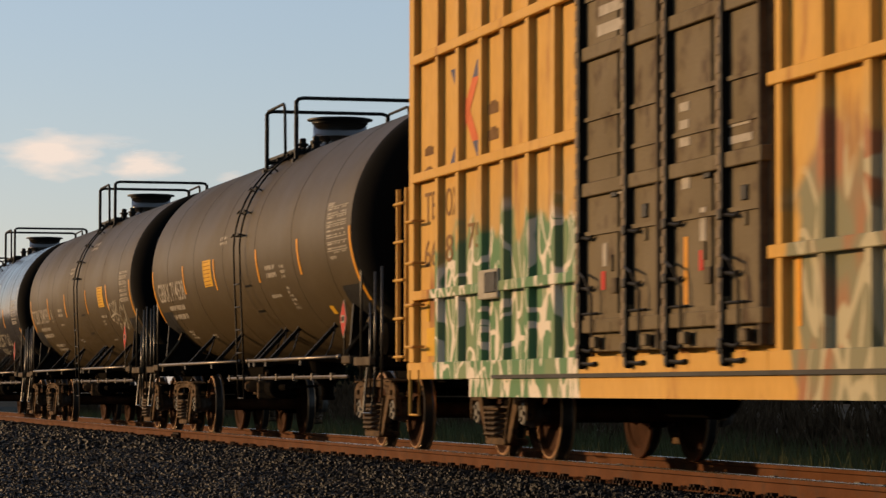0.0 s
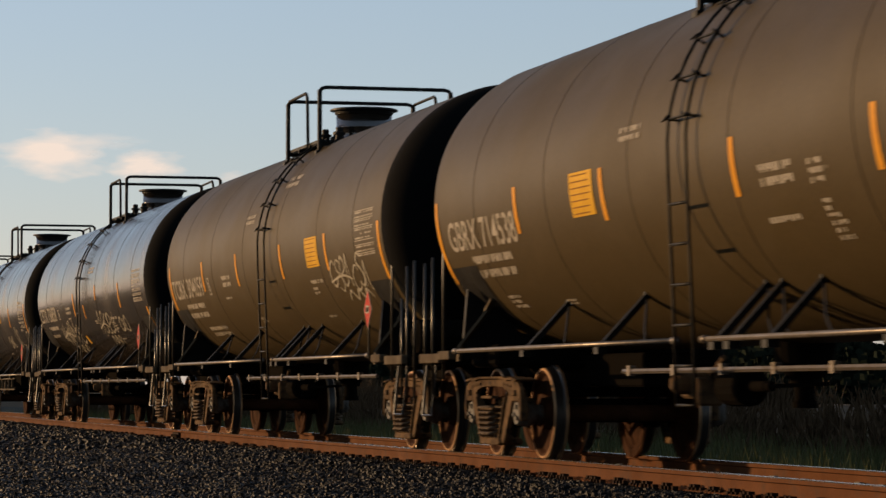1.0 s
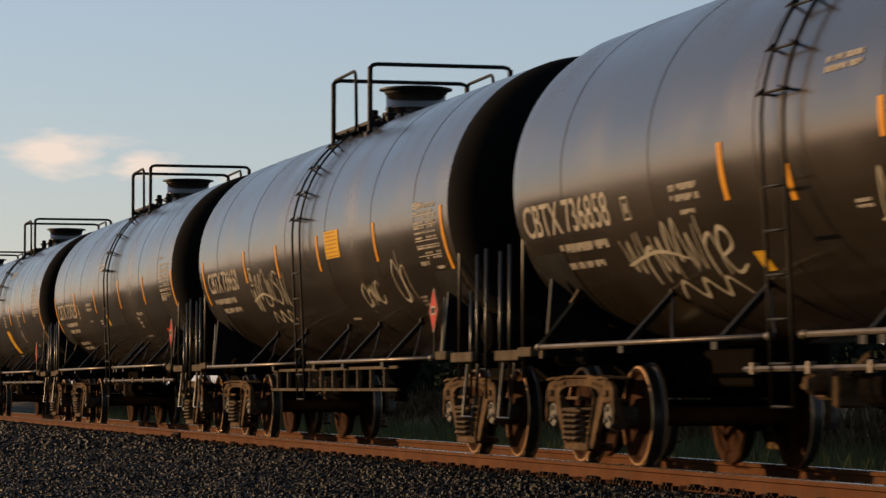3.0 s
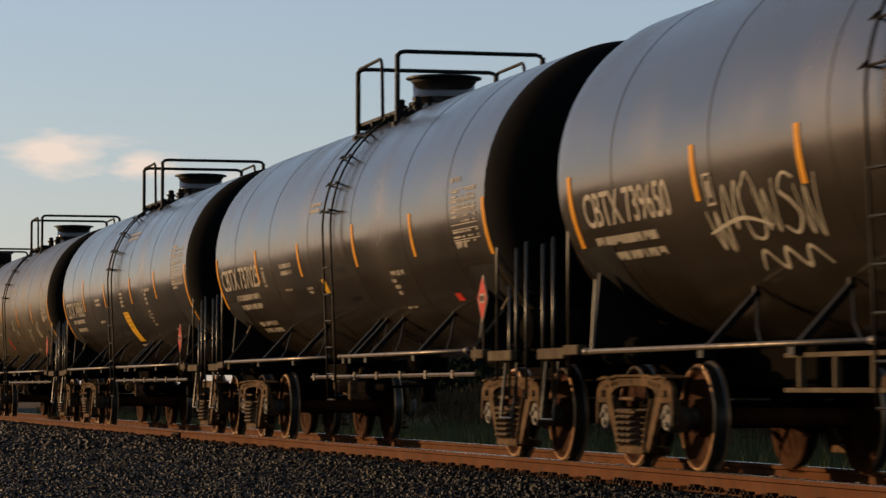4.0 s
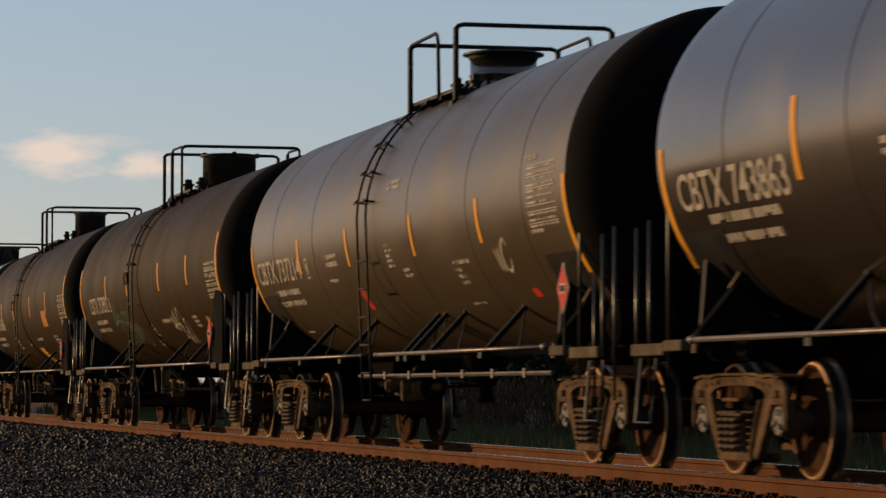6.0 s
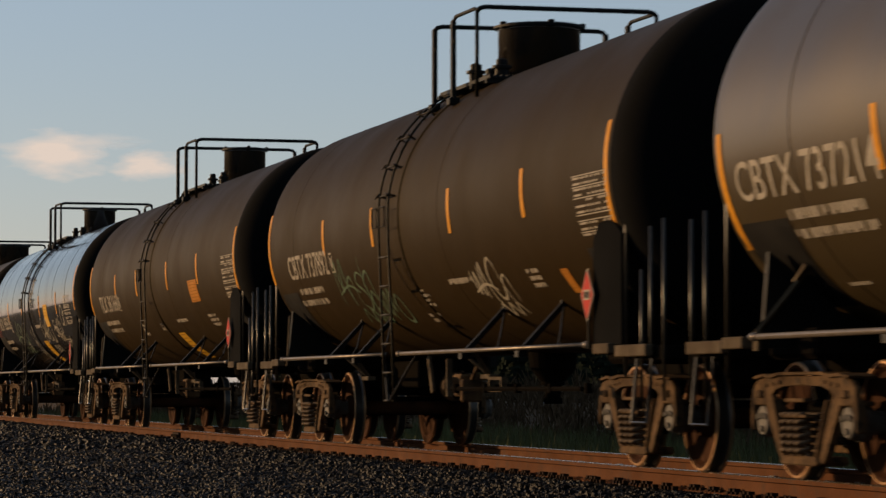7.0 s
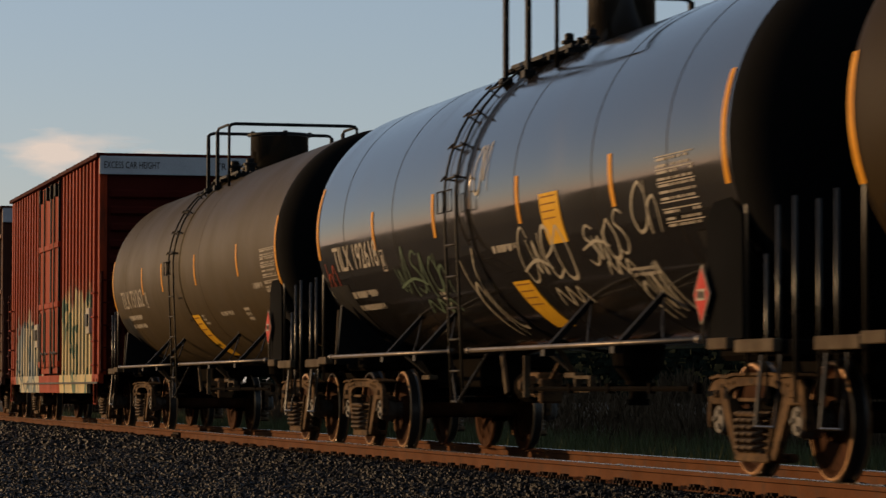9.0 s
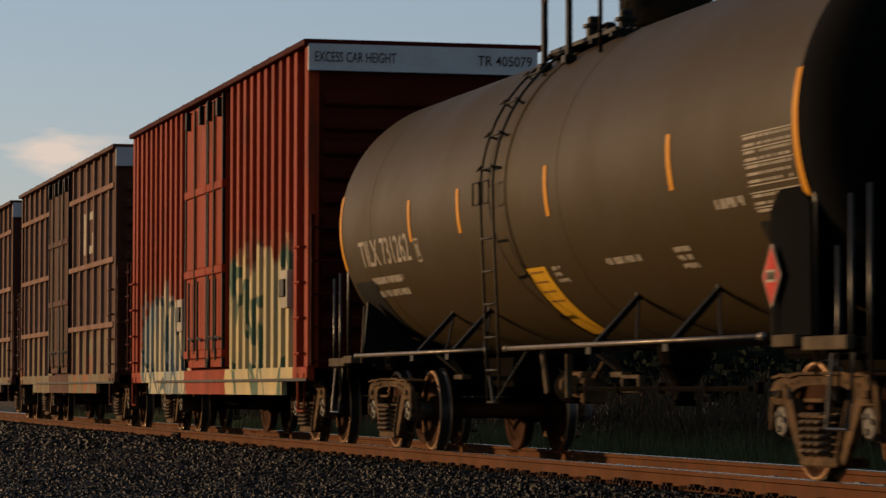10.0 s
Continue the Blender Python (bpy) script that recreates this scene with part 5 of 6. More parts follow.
tank_car(
    x=-45.52, number="CBTX 743863", ladder_x=-0.35, kind="A", paint=TANK_GLOSS,
    label="glossy black tank car with a long yellow placard",
    text=[(-7.28, -4.8)],
    tapes=[(-7.61, 1.68, 2.63), (-4.57, 2.19, 2.79), (-1.64, 2.2, 2.62), (1.63, 2.18, 2.62), (4.41, 2.19, 2.64), (7.56, 1.78, 2.64)],
    bars=[(-6.72, -5.16, 1.96, 2.08, 1), (-6.71, -5.3, 1.81, 1.92, 1), (-2.98, -2.31, 2.23, 2.39, 2), (-3.0, -2.41, 1.92, 1.99, 1), (0.26, 0.65, 2.14, 2.41, 4), (3.16, 3.82, 2.32, 2.4, 1), (3.15, 3.42, 2.11, 2.33, 3), (3.11, 3.25, 1.76, 2.04, 5), (0.03, 0.8, 1.4, 1.51, 2), (0.42, 1.56, 3.29, 3.46, 2), (6.23, 6.65, 2.92, 2.99, 1), (6.34, 6.7, 2.27, 2.34, 1), (4.99, 5.23, 1.63, 1.71, 1)],
    grid=[(6.23, 7.35, 2.33, 2.91)],
    yellow=[(0.21, 0.83, 1.55, 2.06)],
    diamond_at=[(5.64, 1.49)],
)
tank_car(
    x=-63.6, number="CBTX 737214", ladder_x=-0.4, kind="A", paint=TANK_SEMI,
    label="semi-gloss black tank car with a red and white placard",
    text=[(-7.34, -4.51)],
    tapes=[(-7.62, 1.76, 2.64), (-4.49, 2.16, 2.6), (-1.62, 2.15, 2.59), (1.67, 2.14, 2.58), (4.52, 2.15, 2.59), (7.64, 1.75, 2.63)],
    bars=[(-6.47, -4.97, 1.9, 2.03, 1), (-6.49, -4.93, 1.77, 1.88, 1), (-2.89, -2.25, 2.17, 2.35, 2), (-2.95, -2.49, 1.99, 2.05, 1), (0.34, 0.69, 2.05, 2.33, 5), (0.94, 1.31, 1.92, 2.04, 2), (0.49, 1.09, 2.9, 3.03, 2), (3.15, 3.8, 1.97, 2.04, 1), (3.15, 3.37, 1.77, 1.96, 3), (3.03, 3.51, 1.57, 1.61, 1), (6.34, 6.78, 2.81, 2.89, 1), (6.39, 6.83, 2.13, 2.2, 1), (-6.24, -5.8, 1.44, 1.48, 1)],
    grid=[(6.38, 7.36, 2.19, 2.78)],
    diamond_at=[(6.14, 1.6)],
    frame_mark=[(-4.17, -4.01, 2.09, 2.34)],
    red=[(-1.61, -1.39, 1.64, 1.89), (5.45, 5.67, 1.59, 1.67)],
    scrawl=[(4.88, 5.34, 1.81, 2.17)],
)
tank_car(
    x=-81.75, number="CBTX 737892", ladder_x=-0.65, kind="B", paint=TANK_BROWN,
    label="dull brown tank car with faint scrawls, ladder at mid-length",
    text=[(-6.58, -4.18)],
    tapes=[(-7.71, 2.08, 3.0), (-4.24, 2.33, 2.76), (-1.55, 2.32, 2.76), (2.03, 2.3, 2.76), (4.87, 2.31, 2.77), (7.59, 2.09, 3.0)],
    bars=[(-6.33, -4.91, 1.88, 2.01, 1), (-6.5, -4.96, 1.75, 1.86, 1), (-0.18, -0.07, 1.6, 1.8, 4), (-0.58, -0.11, 1.44, 1.55, 2), (1.26, 2.23, 1.78, 1.87, 1), (4.28, 4.77, 1.66, 1.86, 3)],
    grid=[(6.56, 7.6, 2.04, 2.58)],
    orange=[(5.39, 5.62, 1.59, 1.81)],
    diamond_at=[(5.53, 1.52)],
    frame_mark=[(-3.95, -3.94, 2.11, 2.35)],
    scrawl=[(-3.98, -2.17, 1.46, 2.23), (-2.62, -1.31, 1.49, 1.87), (2.21, 3.54, 1.42, 1.97)],
)
tank_car(
    x=-99.8, number="TILX 361660", ladder_x=-0.65, kind="B", paint=TANK_BROWN,
    label="dull brown tank car with an orange placard",
    text=[(-6.6, -4.26)],
    tapes=[(-7.72, 2.09, 2.99), (-4.4, 2.34, 2.74), (-1.88, 2.29, 2.73), (1.46, 2.29, 2.74), (4.39, 2.29, 2.75), (7.61, 2.08, 3.0)],
    bars=[(-6.59, -4.96, 1.85, 1.97, 1), (-6.63, -5.01, 1.72, 1.83, 1), (-2.7, -2.3, 1.62, 1.84, 3), (-0.67, -0.43, 1.67, 1.81, 2), (1.23, 2.22, 1.76, 1.84, 1), (4.25, 4.99, 1.65, 1.85, 3)],
    grid=[(6.56, 7.59, 2.01, 2.62)],
    yellow=[(0.52, 1.14, 1.22, 1.62)],
    orange=[(3.46, 4.24, 2.04, 2.37)],
    diamond_at=[(5.69, 1.5)],
    frame_mark=[(-4.16, -4.13, 2.09, 2.33)],
)
tank_car(
    x=-117.73, number="TILX 192618", ladder_x=-0.65, kind="B", paint=TANK_SHINE,
    label="mirror-bright black tank car covered in pale sprayed tags",
    text=[(-6.82, -4.5)],
    tapes=[(-7.59, 2.28, 3.16), (-4.54, 2.27, 2.71), (-1.67, 2.28, 2.74), (1.65, 2.26, 2.71), (4.65, 2.25, 2.7), (7.59, 2.26, 3.14)],
    bars=[(-6.56, -5.21, 1.76, 1.88, 1), (-6.56, -5.25, 1.62, 1.72, 1), (-2.45, -2.19, 1.59, 1.75, 3), (0.41, 1.36, 2.01, 2.12, 1), (4.38, 5.12, 1.66, 1.75, 2)],
    grid=[(5.89, 6.84, 2.0, 2.58)],
    yellow=[(2.4, 3.02, 2.03, 2.49), (0.55, 1.17, 1.31, 1.75)],
    diamond_at=[(5.57, 1.43)],
    frame_mark=[(-4.3, -4.31, 2.03, 2.27)],
    scrawl=[(-3.84, -1.71, 1.5, 2.16), (1.3, 2.9, 1.45, 2.2), (3.45, 4.75, 1.68, 2.2), (5.1, 5.81, 2.0, 2.5), (4.3, 5.3, 1.3, 1.75), (-1.0, -0.2, 1.3, 2.1), (0.05, 0.55, 2.6, 3.08), (-7.42, -6.9, 1.8, 2.25)],
)
tank_car(
    x=-135.8, number="TILX 731262", ladder_x=-0.65, kind="B", paint=TANK_OLIVE,
    label="dusty olive-brown tank car with a yellow curved placard",
    text=[(-6.8, -4.38)],
    tapes=[(-7.68, 2.1, 2.98), (-4.2, 2.29, 2.74), (-2.06, 2.28, 2.73), (1.18, 2.28, 2.74), (4.79, 2.29, 2.74), (7.69, 2.07, 2.99)],
    bars=[(-6.59, -5.07, 1.88, 2.0, 1), (-6.61, -5.1, 1.74, 1.85, 1), (0.66, 1.02, 1.68, 1.85, 3), (2.39, 3.39, 1.77, 1.86, 1), (4.31, 4.83, 1.67, 1.87, 3), (5.72, 6.39, 2.04, 2.2, 1)],
    grid=[(6.56, 7.6, 2.0, 2.59)],
    yellow=[(-0.17, 0.45, 1.23, 1.85)],
    diamond_at=[(5.7, 1.52)],
    frame_mark=[(-4.07, -3.97, 2.07, 2.32)],
)

yellow_car = box_car(
    64.0, "yellow box car with olive double doors and green sprayed paint", [(0, YELLOW), (0.0, YELLOW_A), (99, YELLOW_B)], 9.05, 5.2,
    [(-2.5, -0.08), (-0.06, 2.36)], [-7.82, -6.95, -6.02, -5.18, -4.28, -3.4, -2.62, 2.55, 3.4, 4.28, 5.15, 6.0, 6.9, 7.8], (1.70, 2.97, 4.25),
    OLIVE, "rods", 6.75, YELLOW, (0.12, 0.072), (-6.4, 6.4), recess=0.02)
for side in (-1, 1):
    for f0, f1, mt in ((0.0, 0.17, BLUE_PAINT), (0.17, 0.83, ORANGE_PAINT), (0.83, 1.0, BLUE_PAINT)):
        bm = B()
        ends = [(-6.8 + side * (0.55 - 1.1 * f), 4.02 - 0.98 * f) for f in (f0, f1)]
        (xa, za), (xb, zb) = ends
        bm.faces.new([bm.verts.new((px, -1.414 - 0.002 * (side > 0), pz)) for px, pz in ((xa - 0.13, za), (xa + 0.13, za), (xb + 0.13, zb), (xb - 0.13, zb))])
        part("emblem_stripe", shaded(bm), mt, yellow_car, "faded painted cross stripe")
for text, px, pz, h in (("TB", -8.6, 2.5, 0.3), ("OX", -7.68, 2.5, 0.3), ("66", -8.6, 2.0, 0.29), ("81", -7.68, 2.02, 0.29), ("75", -6.75, 2.12, 0.26)):
    flat_letters(yellow_car, text, px, pz, 0.56, h, -1.416, FADED_LETTER, "faded brown stencilled letter")
for px, pz, w, h in ((-8.6, 3.2, 0.4, 0.1), (-8.6, 2.98, 0.36, 0.1), (-5.95, 3.42, 0.42, 0.13), (-5.95, 3.16, 0.42, 0.13), (3.55, 3.45, 0.5, 0.2), (4.45, 3.5, 0.5, 0.2)):
    bm = B()
    for k in range(4):
        box(bm, px + k * w / 4, px + (k + 0.75) * w / 4, -1.416, -1.41, pz, pz + h * (1 if k % 3 else 0.8))
    part("print", shaded(bm), FADED_LETTER, yellow_car, "faded small stencilled line")
for px, pz, w, h, mt in ((-8.5, 1.05, 0.42, 0.3, PLACARD_YELLOW), (-8.5, 1.42, 0.12, 0.22, PLACARD_YELLOW), (2.75, 1.15, 0.09, 0.6, AMBER), (0.45, 1.35, 0.09, 0.55, AMBER)):
    bm = B()
    box(bm, px, px + w, -1.505 if -1 < px < 2.4 else -1.418, -1.40, pz, pz + h)
    part("decal", shaded(bm), mt, yellow_car, "yellow decal")
for px, pz, w, h, mt in ((-1.75, 1.75, 0.12, 0.2, WHITE), (-1.8, 1.55, 0.12, 0.16, PLACARD_RED), (0.85, 1.85, 0.13, 0.26, WHITE), (0.82, 1.62, 0.1, 0.16, PLACARD_RED), (-1.9, 3.75, 0.8, 0.1, WHITE), (-1.85, 3.92, 0.7, 0.09, WHITE), (0.35, 2.62, 0.25, 0.07, WHITE), (0.35, 2.76, 0.22, 0.07, WHITE), (0.35, 2.9, 0.24, 0.07, WHITE), (1.5, 2.55, 0.55, 0.06, WHITE), (1.5, 2.68, 0.5, 0.06, WHITE), (-1.35, 2.35, 0.16, 0.14, WHITE), (0.4, 2.28, 0.2, 0.2, WHITE)):
    bm = B()
    box(bm, px, px + w, -1.506, -1.495, pz, pz + h)
    part("label", shaded(bm), mt, yellow_car, "small white or red label")
bm = B()
box(bm, -5.97, -5.23, -1.515, -1.44, 1.58, 1.87, 0.01)
holder = part("defect_card_holder", shaded(bm), CHALK, yellow_car, "pale painted card board")
bm = B()
box(bm, -5.67, -5.26, -1.53, -1.515, 1.64, 1.84, 0.006)
part("card_plate", shaded(bm), BLACK, holder)

red_car = box_car(
    -153.3, "oxide-red box car with ribbed sides and cream sprayed paint below", [(0, RED), (0.0, RED_A), (99, RED_B)], 7.6, 5.14,
    [(-1.85, 0.15), (0.17, 1.55)], [-7.1 + 0.52 * k for k in range(10)] + [2.1 + 0.52 * k for k in range(10)], (), RED, "plain", 5.7, RED_END_SHADE, (0.19, 0.09), (-5.7, 5.9), recess=0.03)
end_panel(red_car, 7.6, 5.14, (("EXCESS CAR HEIGHT", -1.42, 1.05), ("TR 405079", 0.7, 0.72)))
for px, pz in ((5.9, 1.75), (-2.6, 1.6)):
    bm = B()
    box(bm, px, px + 0.5, -1.52, -1.44, pz, pz + 0.5, 0.01)
    holder = part("card_holder", shaded(bm), CHALK, red_car, "pale painted card board")
    bm = B()
    box(bm, px + 0.08, px + 0.4, -1.55, -1.52, pz + 0.15, pz + 0.38, 0.006)
    part("card_plate", shaded(bm), BLACK, holder)

for bx in (-170.75, -188.0):
    car = box_car(
        bx, "brown box car with outside posts and three belt rails", [(0, BROWN), (0.0, BROWN_A), (99, BROWN_A)], 7.7, 5.14,
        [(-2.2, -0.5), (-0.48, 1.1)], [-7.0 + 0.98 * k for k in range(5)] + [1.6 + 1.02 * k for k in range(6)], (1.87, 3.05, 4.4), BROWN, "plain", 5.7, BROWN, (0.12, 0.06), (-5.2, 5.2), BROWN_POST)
    end_panel(car, 7.7, 5.14, ())
    for q in ((2.9, 3.35, 3.3, 4.1), (3.35, 4.4, 3.95, 4.1), (3.35, 4.4, 3.3, 3.45), (4.1, 4.4, 3.45, 3.7)):
        bm = B()
        box(bm, q[0], q[1], -1.44, -1.43, q[2], q[3])
        part("emblem", shaded(bm), CHALK, car, "pale angular emblem")


# ---- ballast stones, grass, weeds, trees and clouds ----
def scatter(name, base_v, base_f, places, material, label, category):
    """One object of many small copies: places are rows of (x, y, z, sx, sy, sz, angle, lean)."""
    p = np.array(places, dtype=np.float64)
    v = np.asarray(base_v, dtype=np.float64)
    k = len(v)
    jit = np.random.default_rng(5).uniform(0.75, 1.25, (len(p), k, 1))
    pts = v[None] * p[:, None, 3:6] * (jit if name == "ballast" else 1.0)
    lean = p[:, 7][:, None]
    px = pts[..., 0] + pts[..., 2] * np.sin(lean)
    c, s = np.cos(p[:, 6])[:, None], np.sin(p[:, 6])[:, None]
    out = np.stack([px * c - pts[..., 1] * s + p[:, 0:1], px * s + pts[..., 1] * c + p[:, 1:2], pts[..., 2] + p[:, 2:3]], -1).reshape(-1, 3)
    faces = (np.asarray(base_f)[None] + (np.arange(len(p)) * k)[:, None, None]).reshape(-1, len(base_f[0]))
    me = bpy.data.meshes.new(name)
    me.from_pydata(out.tolist(), [], faces.tolist())
    me.materials.append(material)
    ob = new(name, me)
    return tagged(ob, label, category, kind="stuff")


def make_ballast():
    rng = np.random.default_rng(11)
    rock_v = [(-0.5, -0.4, -0.35), (0.5, -0.5, -0.3), (0.45, 0.5, -0.35), (-0.5, 0.45, -0.3), (-0.35, -0.3, 0.35), (0.3, -0.4, 0.45), (0.4, 0.3, 0.3), (-0.3, 0.35, 0.42)]
    rock_f = [(0, 2, 1), (0, 3, 2), (4, 5, 6), (4, 6, 7), (0, 1, 5), (0, 5, 4), (1, 2, 6), (1, 6, 5), (2, 3, 7), (2, 7, 6), (3, 0, 4), (3, 4, 7)]
    places = []
    for x0, x1, count, size in ((-34, -22, 42000, 0.037), (-48, -34, 32000, 0.044), (-70, -48, 16000, 0.064), (-105, -70, 8000, 0.085), (-180, -105, 4000, 0.12)):
        x = rng.uniform(x0, x1, count)
        near = np.maximum(-9.3 + np.abs(x) * 0.085, -9.0)
        y = near + (-0.66 - near) * rng.uniform(0, 1, count)
        y = np.where(near > -1.2, rng.uniform(-2.2, -0.66, count), y)
        s = size * rng.uniform(0.6, 1.45, count)
        for a, b, c in zip(x, y, s):
            bank = 0.05 * math.exp(-((b + 1.6) / 0.5) ** 2)
            places.append((a, b, bed_height(b) + bank + c * rng.uniform(-0.05, 0.45), c * rng.uniform(0.8, 1.3), c * rng.uniform(0.8, 1.3), c * rng.uniform(0.7, 1.1), rng.uniform(0, 6.28), rng.uniform(-0.4, 0.4)))
    for k in range(9000):
        a, b = -22 - 90 * rng.uniform(0, 1) ** 1.6, rng.uniform(0.85, 3.2)
        c = 0.06 * rng.uniform(0.7, 1.5)
        places.append((a, b, bed_height(b) + c * 0.2, c, c, c * 0.9, rng.uniform(0, 6.28), 0.2))
    return scatter("ballast", rock_v, rock_f, places, STONE, "loose dark crushed-stone ballast beside the rails", "ballast")


def make_grass():
    rng = np.random.default_rng(21)
    blade_v = [(-0.5, 0, 0), (0.5, 0, 0), (-0.28, 0.06, 0.6), (0.28, 0.06, 0.6), (0.0, 0.2, 1.0)]
    blade_f = [(0, 1, 3), (0, 3, 2), (2, 3, 4)]
    places = []
    for k in range(42000):
        x = -20 - 110 * rng.uniform(0, 1) ** 1.5
        y = 3.6 + 9.0 * rng.uniform(0, 1) ** 1.2
        tuft = 0.5 + 0.5 * noise.noise(Vector((x * 0.5, y * 0.6, 3)))
        h = (0.2 + 0.6 * tuft) * rng.uniform(0.5, 1.15)
        places.append((x, y, -0.62, rng.uniform(0.012, 0.028), 0.5, h, rng.uniform(0, 6.28), rng.uniform(-0.35, 0.35)))
    return scatter("grass", blade_v, blade_f, places, GRASS, "tall dark green grass beyond the line", "grass")


def make_weeds():
    rng = np.random.default_rng(31)
    twig_v = [(-0.5, 0, 0), (0.5, 0, 0), (0.3, 0.0, 1.0), (-0.3, 0.05, 1.0), (0, 0.5, 0.5), (0, -0.5, 0.5)]
    twig_f = [(0, 1, 2), (0, 2, 3), (4, 5, 2), (0, 4, 3)]
    places = []
    for k in range(330):
        cx, cy = -22 - 150 * rng.uniform(0, 1) ** 1.3, rng.uniform(10.0, 17.5)
        tall, wide = rng.uniform(0.6, 1.25), rng.uniform(0.5, 1.3)
        for j in range(70):
            r = rng.uniform(0, 1) ** 0.7 * wide
            t = rng.uniform(0, 6.28)
            places.append((cx + r * math.cos(t), cy + r * math.sin(t), (-0.7 if cy < 12.5 else min(-0.7 + (cy - 12.5) * 0.23, 0.3)) + rng.uniform(0, 0.5) * tall * (1 - r / wide), rng.uniform(0.02, 0.06), rng.uniform(0.02, 0.1), tall * rng.uniform(0.3, 0.7), rng.uniform(0, 6.28), rng.uniform(-0.9, 0.9)))
    return scatter("dry_weeds", twig_v, twig_f, places, BRUSH, "dry brown brush and weeds on the bank", "brush")


def make_trees():
    """A far hedgerow of dark trees."""
    rng = np.random.default_rng(41)
    leaf_v = [(-0.5, 0, -0.35), (0.5, 0.1, -0.25), (0.35, 0, 0.4), (-0.4, -0.1, 0.35)]
    leaf_f = [(0, 1, 2), (0, 2, 3)]
    places = []
    for k in range(130):
        x, y = -190 - 3.0 * k + rng.uniform(-2, 2), 92 + rng.uniform(-6, 12) + 0.1 * k
        h, w = rng.uniform(5.3, 6.4) + 0.008 * k, rng.uniform(3.0, 5.0)
        for j in range(620):
            u, t, q = rng.uniform(0, 1), rng.uniform(0, 6.28), rng.uniform(0, 1) ** 0.5
            r = w * q * (math.sin(math.pi * min(0.15 + 0.85 * u, 1.0)) ** 0.6 + 0.15)
            places.append((x + r * math.cos(t), y + r * math.sin(t), -0.8 + u ** 1.25 * h, rng.uniform(0.5, 1.3), 0.5, rng.uniform(0.4, 1.0), rng.uniform(0, 6.28), rng.uniform(-0.8, 0.8)))
    return scatter("hedgerow", leaf_v, leaf_f, places, LEAVES, "far row of dark leafy trees and bushes", "trees")


def make_bank():
    """A low dark earth bank beyond the grass."""
    bm = B()
    xs = [-14 - 3 * k for k in range(110)]
    rows = []
    for x in xs:
        row = []
        for y, z in ((12.5, -0.75), (14.5, -0.25), (16.5, 0.2), (18.5, 0.35), (23, 0.1), (34, -0.75)):
            row.append(bm.verts.new((x, y + 0.6 * noise.noise(Vector((x * 0.2, y, 0))), z + 0.22 * noise.noise(Vector((x * 0.35, y * 0.7, 9))))))
        rows.append(row)
    for a, b in zip(rows, rows[1:]):
        for k in range(len(a) - 1):
            bm.faces.new((a[k], b[k], b[k + 1], a[k + 1]))
    return tagged(part("earth_bank", shaded(bm, True), BRUSH), "low dark earth bank with dry brush", "bank", kind="structure")


make_bank()
make_ballast()
make_ties()
make_grass()
make_weeds()
make_trees()


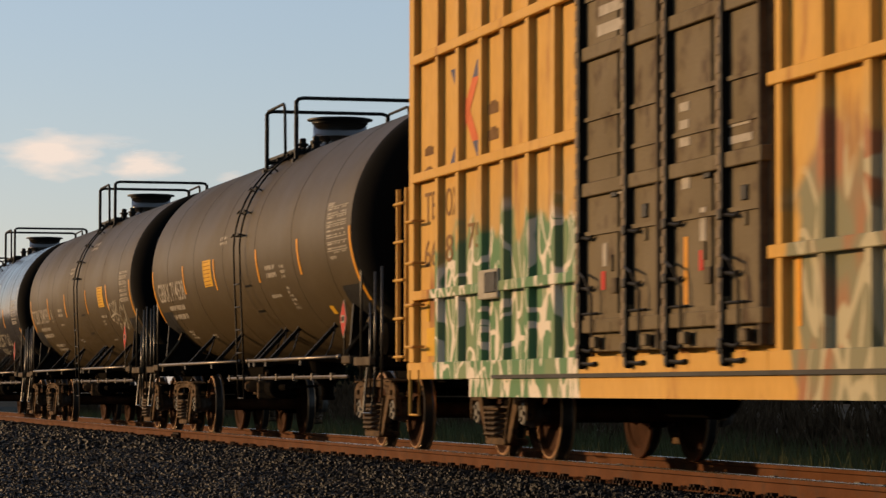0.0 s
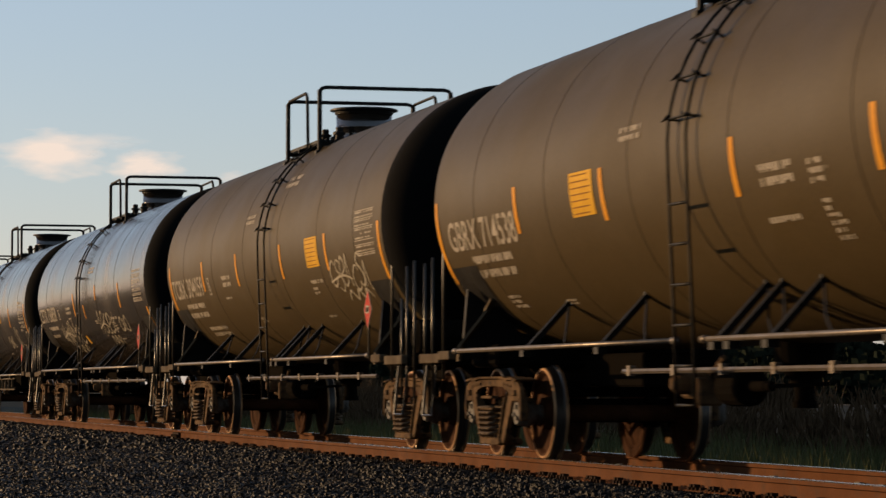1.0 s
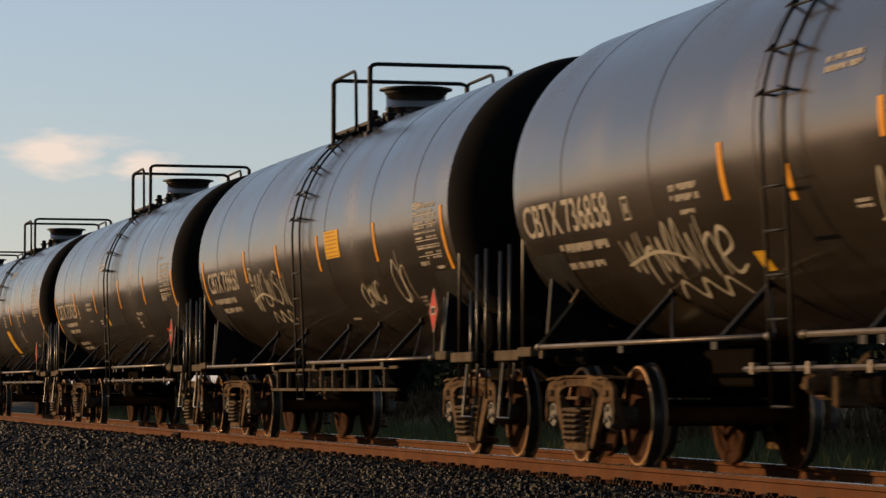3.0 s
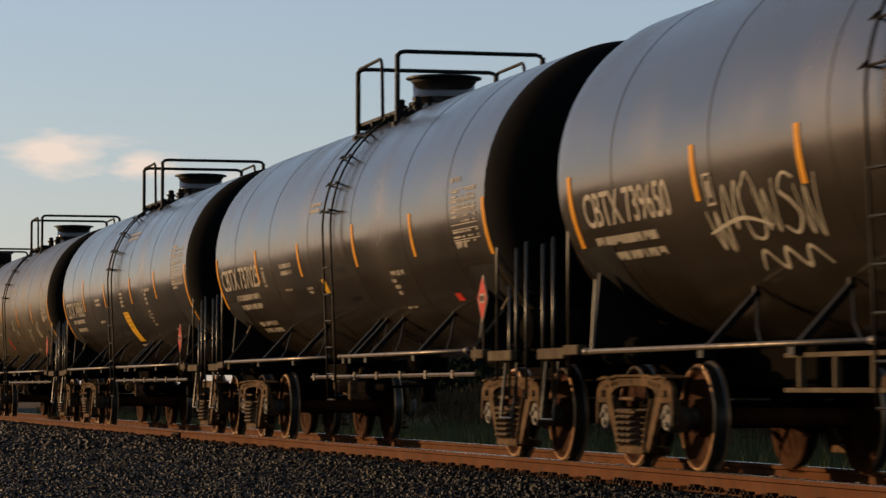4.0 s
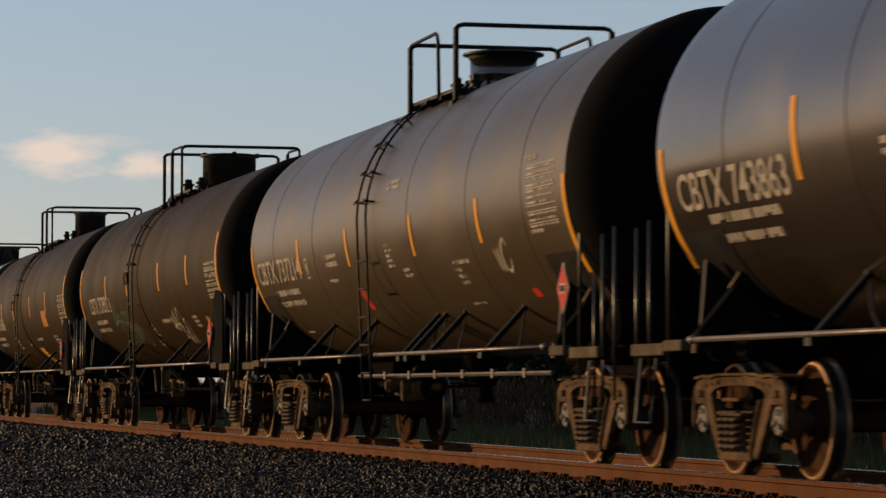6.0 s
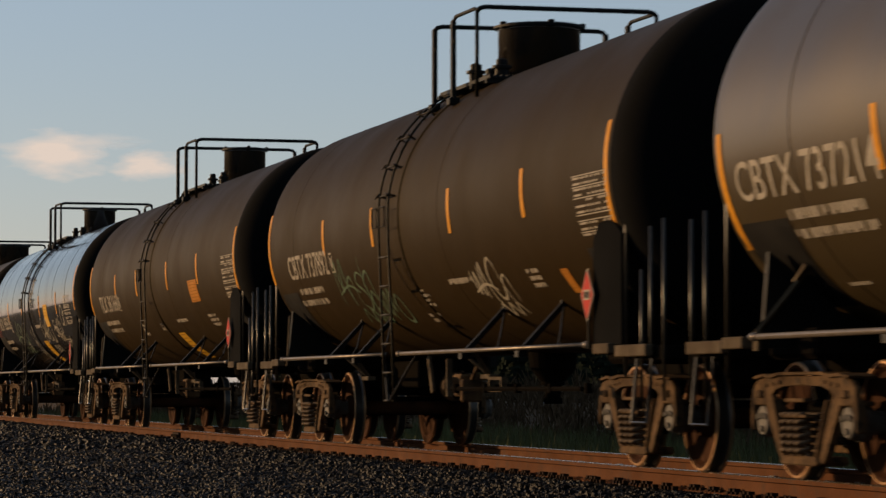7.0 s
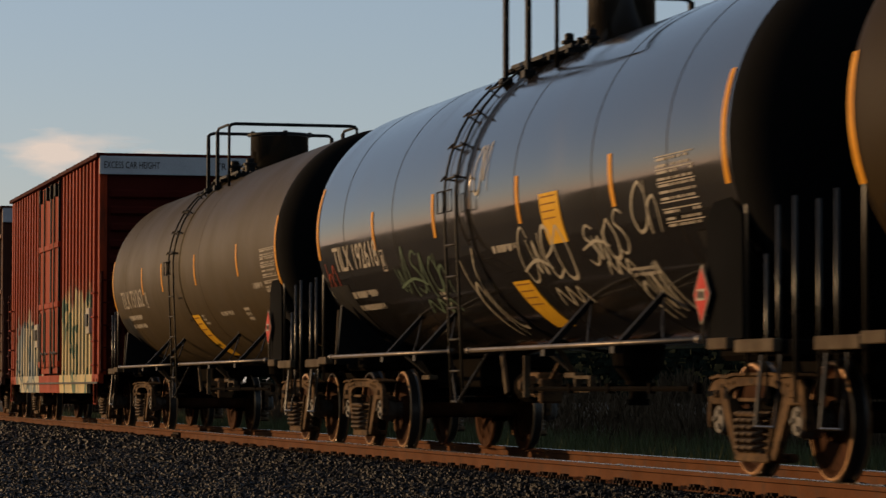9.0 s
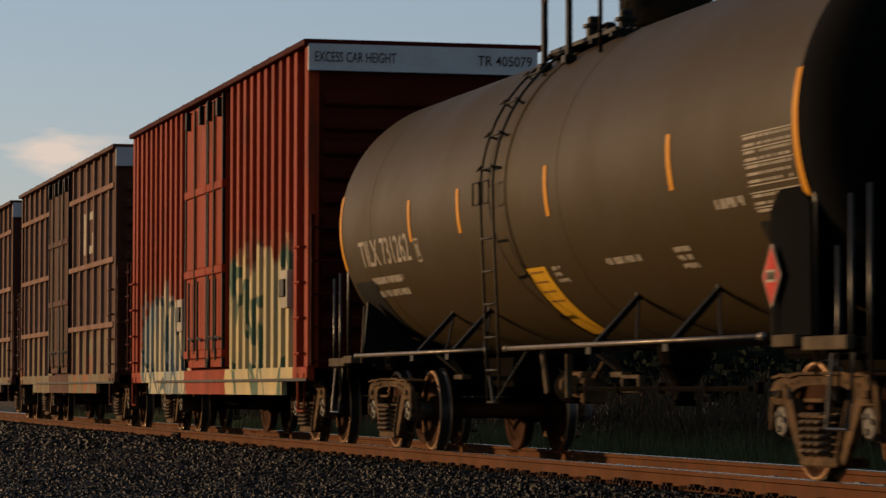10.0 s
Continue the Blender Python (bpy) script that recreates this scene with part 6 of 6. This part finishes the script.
def cloud_material(seed, strength):
    m = bpy.data.materials.new("evening_cloud")
    m.use_nodes = True
    nt = m.node_tree
    nt.nodes.clear()
    out, glow, clear, blend = (nt.nodes.new(n) for n in ("ShaderNodeOutputMaterial", "ShaderNodeEmission", "ShaderNodeBsdfTransparent", "ShaderNodeMixShader"))
    glow.inputs[0].default_value = (0.88, 0.72, 0.61, 1)
    co, n = nt.nodes.new("ShaderNodeTexCoord"), nt.nodes.new("ShaderNodeTexNoise")
    mp = nt.nodes.new("ShaderNodeMapping")
    mp.inputs["Location"].default_value = (seed, 0, 0)
    mp.inputs["Scale"].default_value = (1.0, 1.0, 1.5)
    n.inputs["Scale"].default_value, n.inputs["Detail"].default_value = 1.7, 7.0
    nt.links.new(co.outputs["Object"], mp.inputs[0])
    nt.links.new(mp.outputs[0], n.inputs["Vector"])
    dist = nt.nodes.new("ShaderNodeVectorMath")
    dist.operation = "LENGTH"
    nt.links.new(co.outputs["Object"], dist.inputs[0])
    fall, dens, mul = (nt.nodes.new(k) for k in ("ShaderNodeMapRange", "ShaderNodeMath", "ShaderNodeMapRange"))
    for i, v in enumerate((0.0, 1.0, 0.62, -0.35)):
        fall.inputs[i + 1].default_value = v
    nt.links.new(dist.outputs["Value"], fall.inputs[0])
    dens.operation = "ADD"
    nt.links.new(fall.outputs[0], dens.inputs[0])
    nt.links.new(n.outputs["Fac"], dens.inputs[1])
    for i, v in enumerate((0.5, 0.95, 0.0, strength)):
        mul.inputs[i + 1].default_value = v
    nt.links.new(dens.outputs[0], mul.inputs[0])
    nt.links.new(mul.outputs[0], blend.inputs[0])
    nt.links.new(clear.outputs[0], blend.inputs[1])
    nt.links.new(glow.outputs[0], blend.inputs[2])
    nt.links.new(blend.outputs[0], out.inputs[0])
    return m


CLOUDS = []


def make_cloud(bearing, height, wide, tall, seed, strength):
    """A thin far cloud: bearing in degrees off -x towards +y, height in degrees; sizes in metres at 3 km."""
    bm = B()
    n = 24
    ring = [bm.verts.new((math.cos(k * math.tau / n), 0, math.sin(k * math.tau / n))) for k in range(n)]
    bm.faces.new(ring)
    ob = part("backdrop_cloud", bm, cloud_material(seed, strength))
    d = 3000
    b = radians(bearing)
    place = EYE + Vector((-d * math.cos(b), d * math.sin(b), d * math.tan(radians(height))))
    ob.matrix_basis = pose(*place, 0, 0, 90 - bearing)
    ob.scale = (wide, 1, tall)
    ob.visible_shadow = False
    tagged(ob, "thin pale pink evening cloud low in the sky", "cloud", kind="structure")
    CLOUDS.append((ob, place, bearing))


make_cloud(6.8, 4.3, 90, 36, 2.0, 0.95)
make_cloud(8.5, 4.12, 58, 27, 9.0, 0.9)
make_cloud(10.1, 3.9, 26, 11, 15.0, 0.35)
make_cloud(7.4, 4.55, 95, 14, 23.0, 0.3)


# ---- what moves ----
def motions():
    for car, x in CARS:
        walk(car, [(0.5 * k, pose(x + SPEED * (0.5 * k - 4.5), 0, 0)) for k in range(21)])
    turn = math.degrees(SPEED / 0.457)
    for w, x in WHEELS:
        walk(w, [(k / 30, pose(x, 0, 0.457, 0, turn * k / 30, 0)) for k in range(301)])
    for ob, place, bearing in CLOUDS:
        drift = Vector((math.sin(radians(bearing)), math.cos(radians(bearing)), 0)) * 5.0
        walk(ob, [(t, Matrix.Translation(drift * t / 10) @ pose(*place, 0, 0, 90 - bearing)) for t in (0.0, 5.0, 10.0)])


motions()
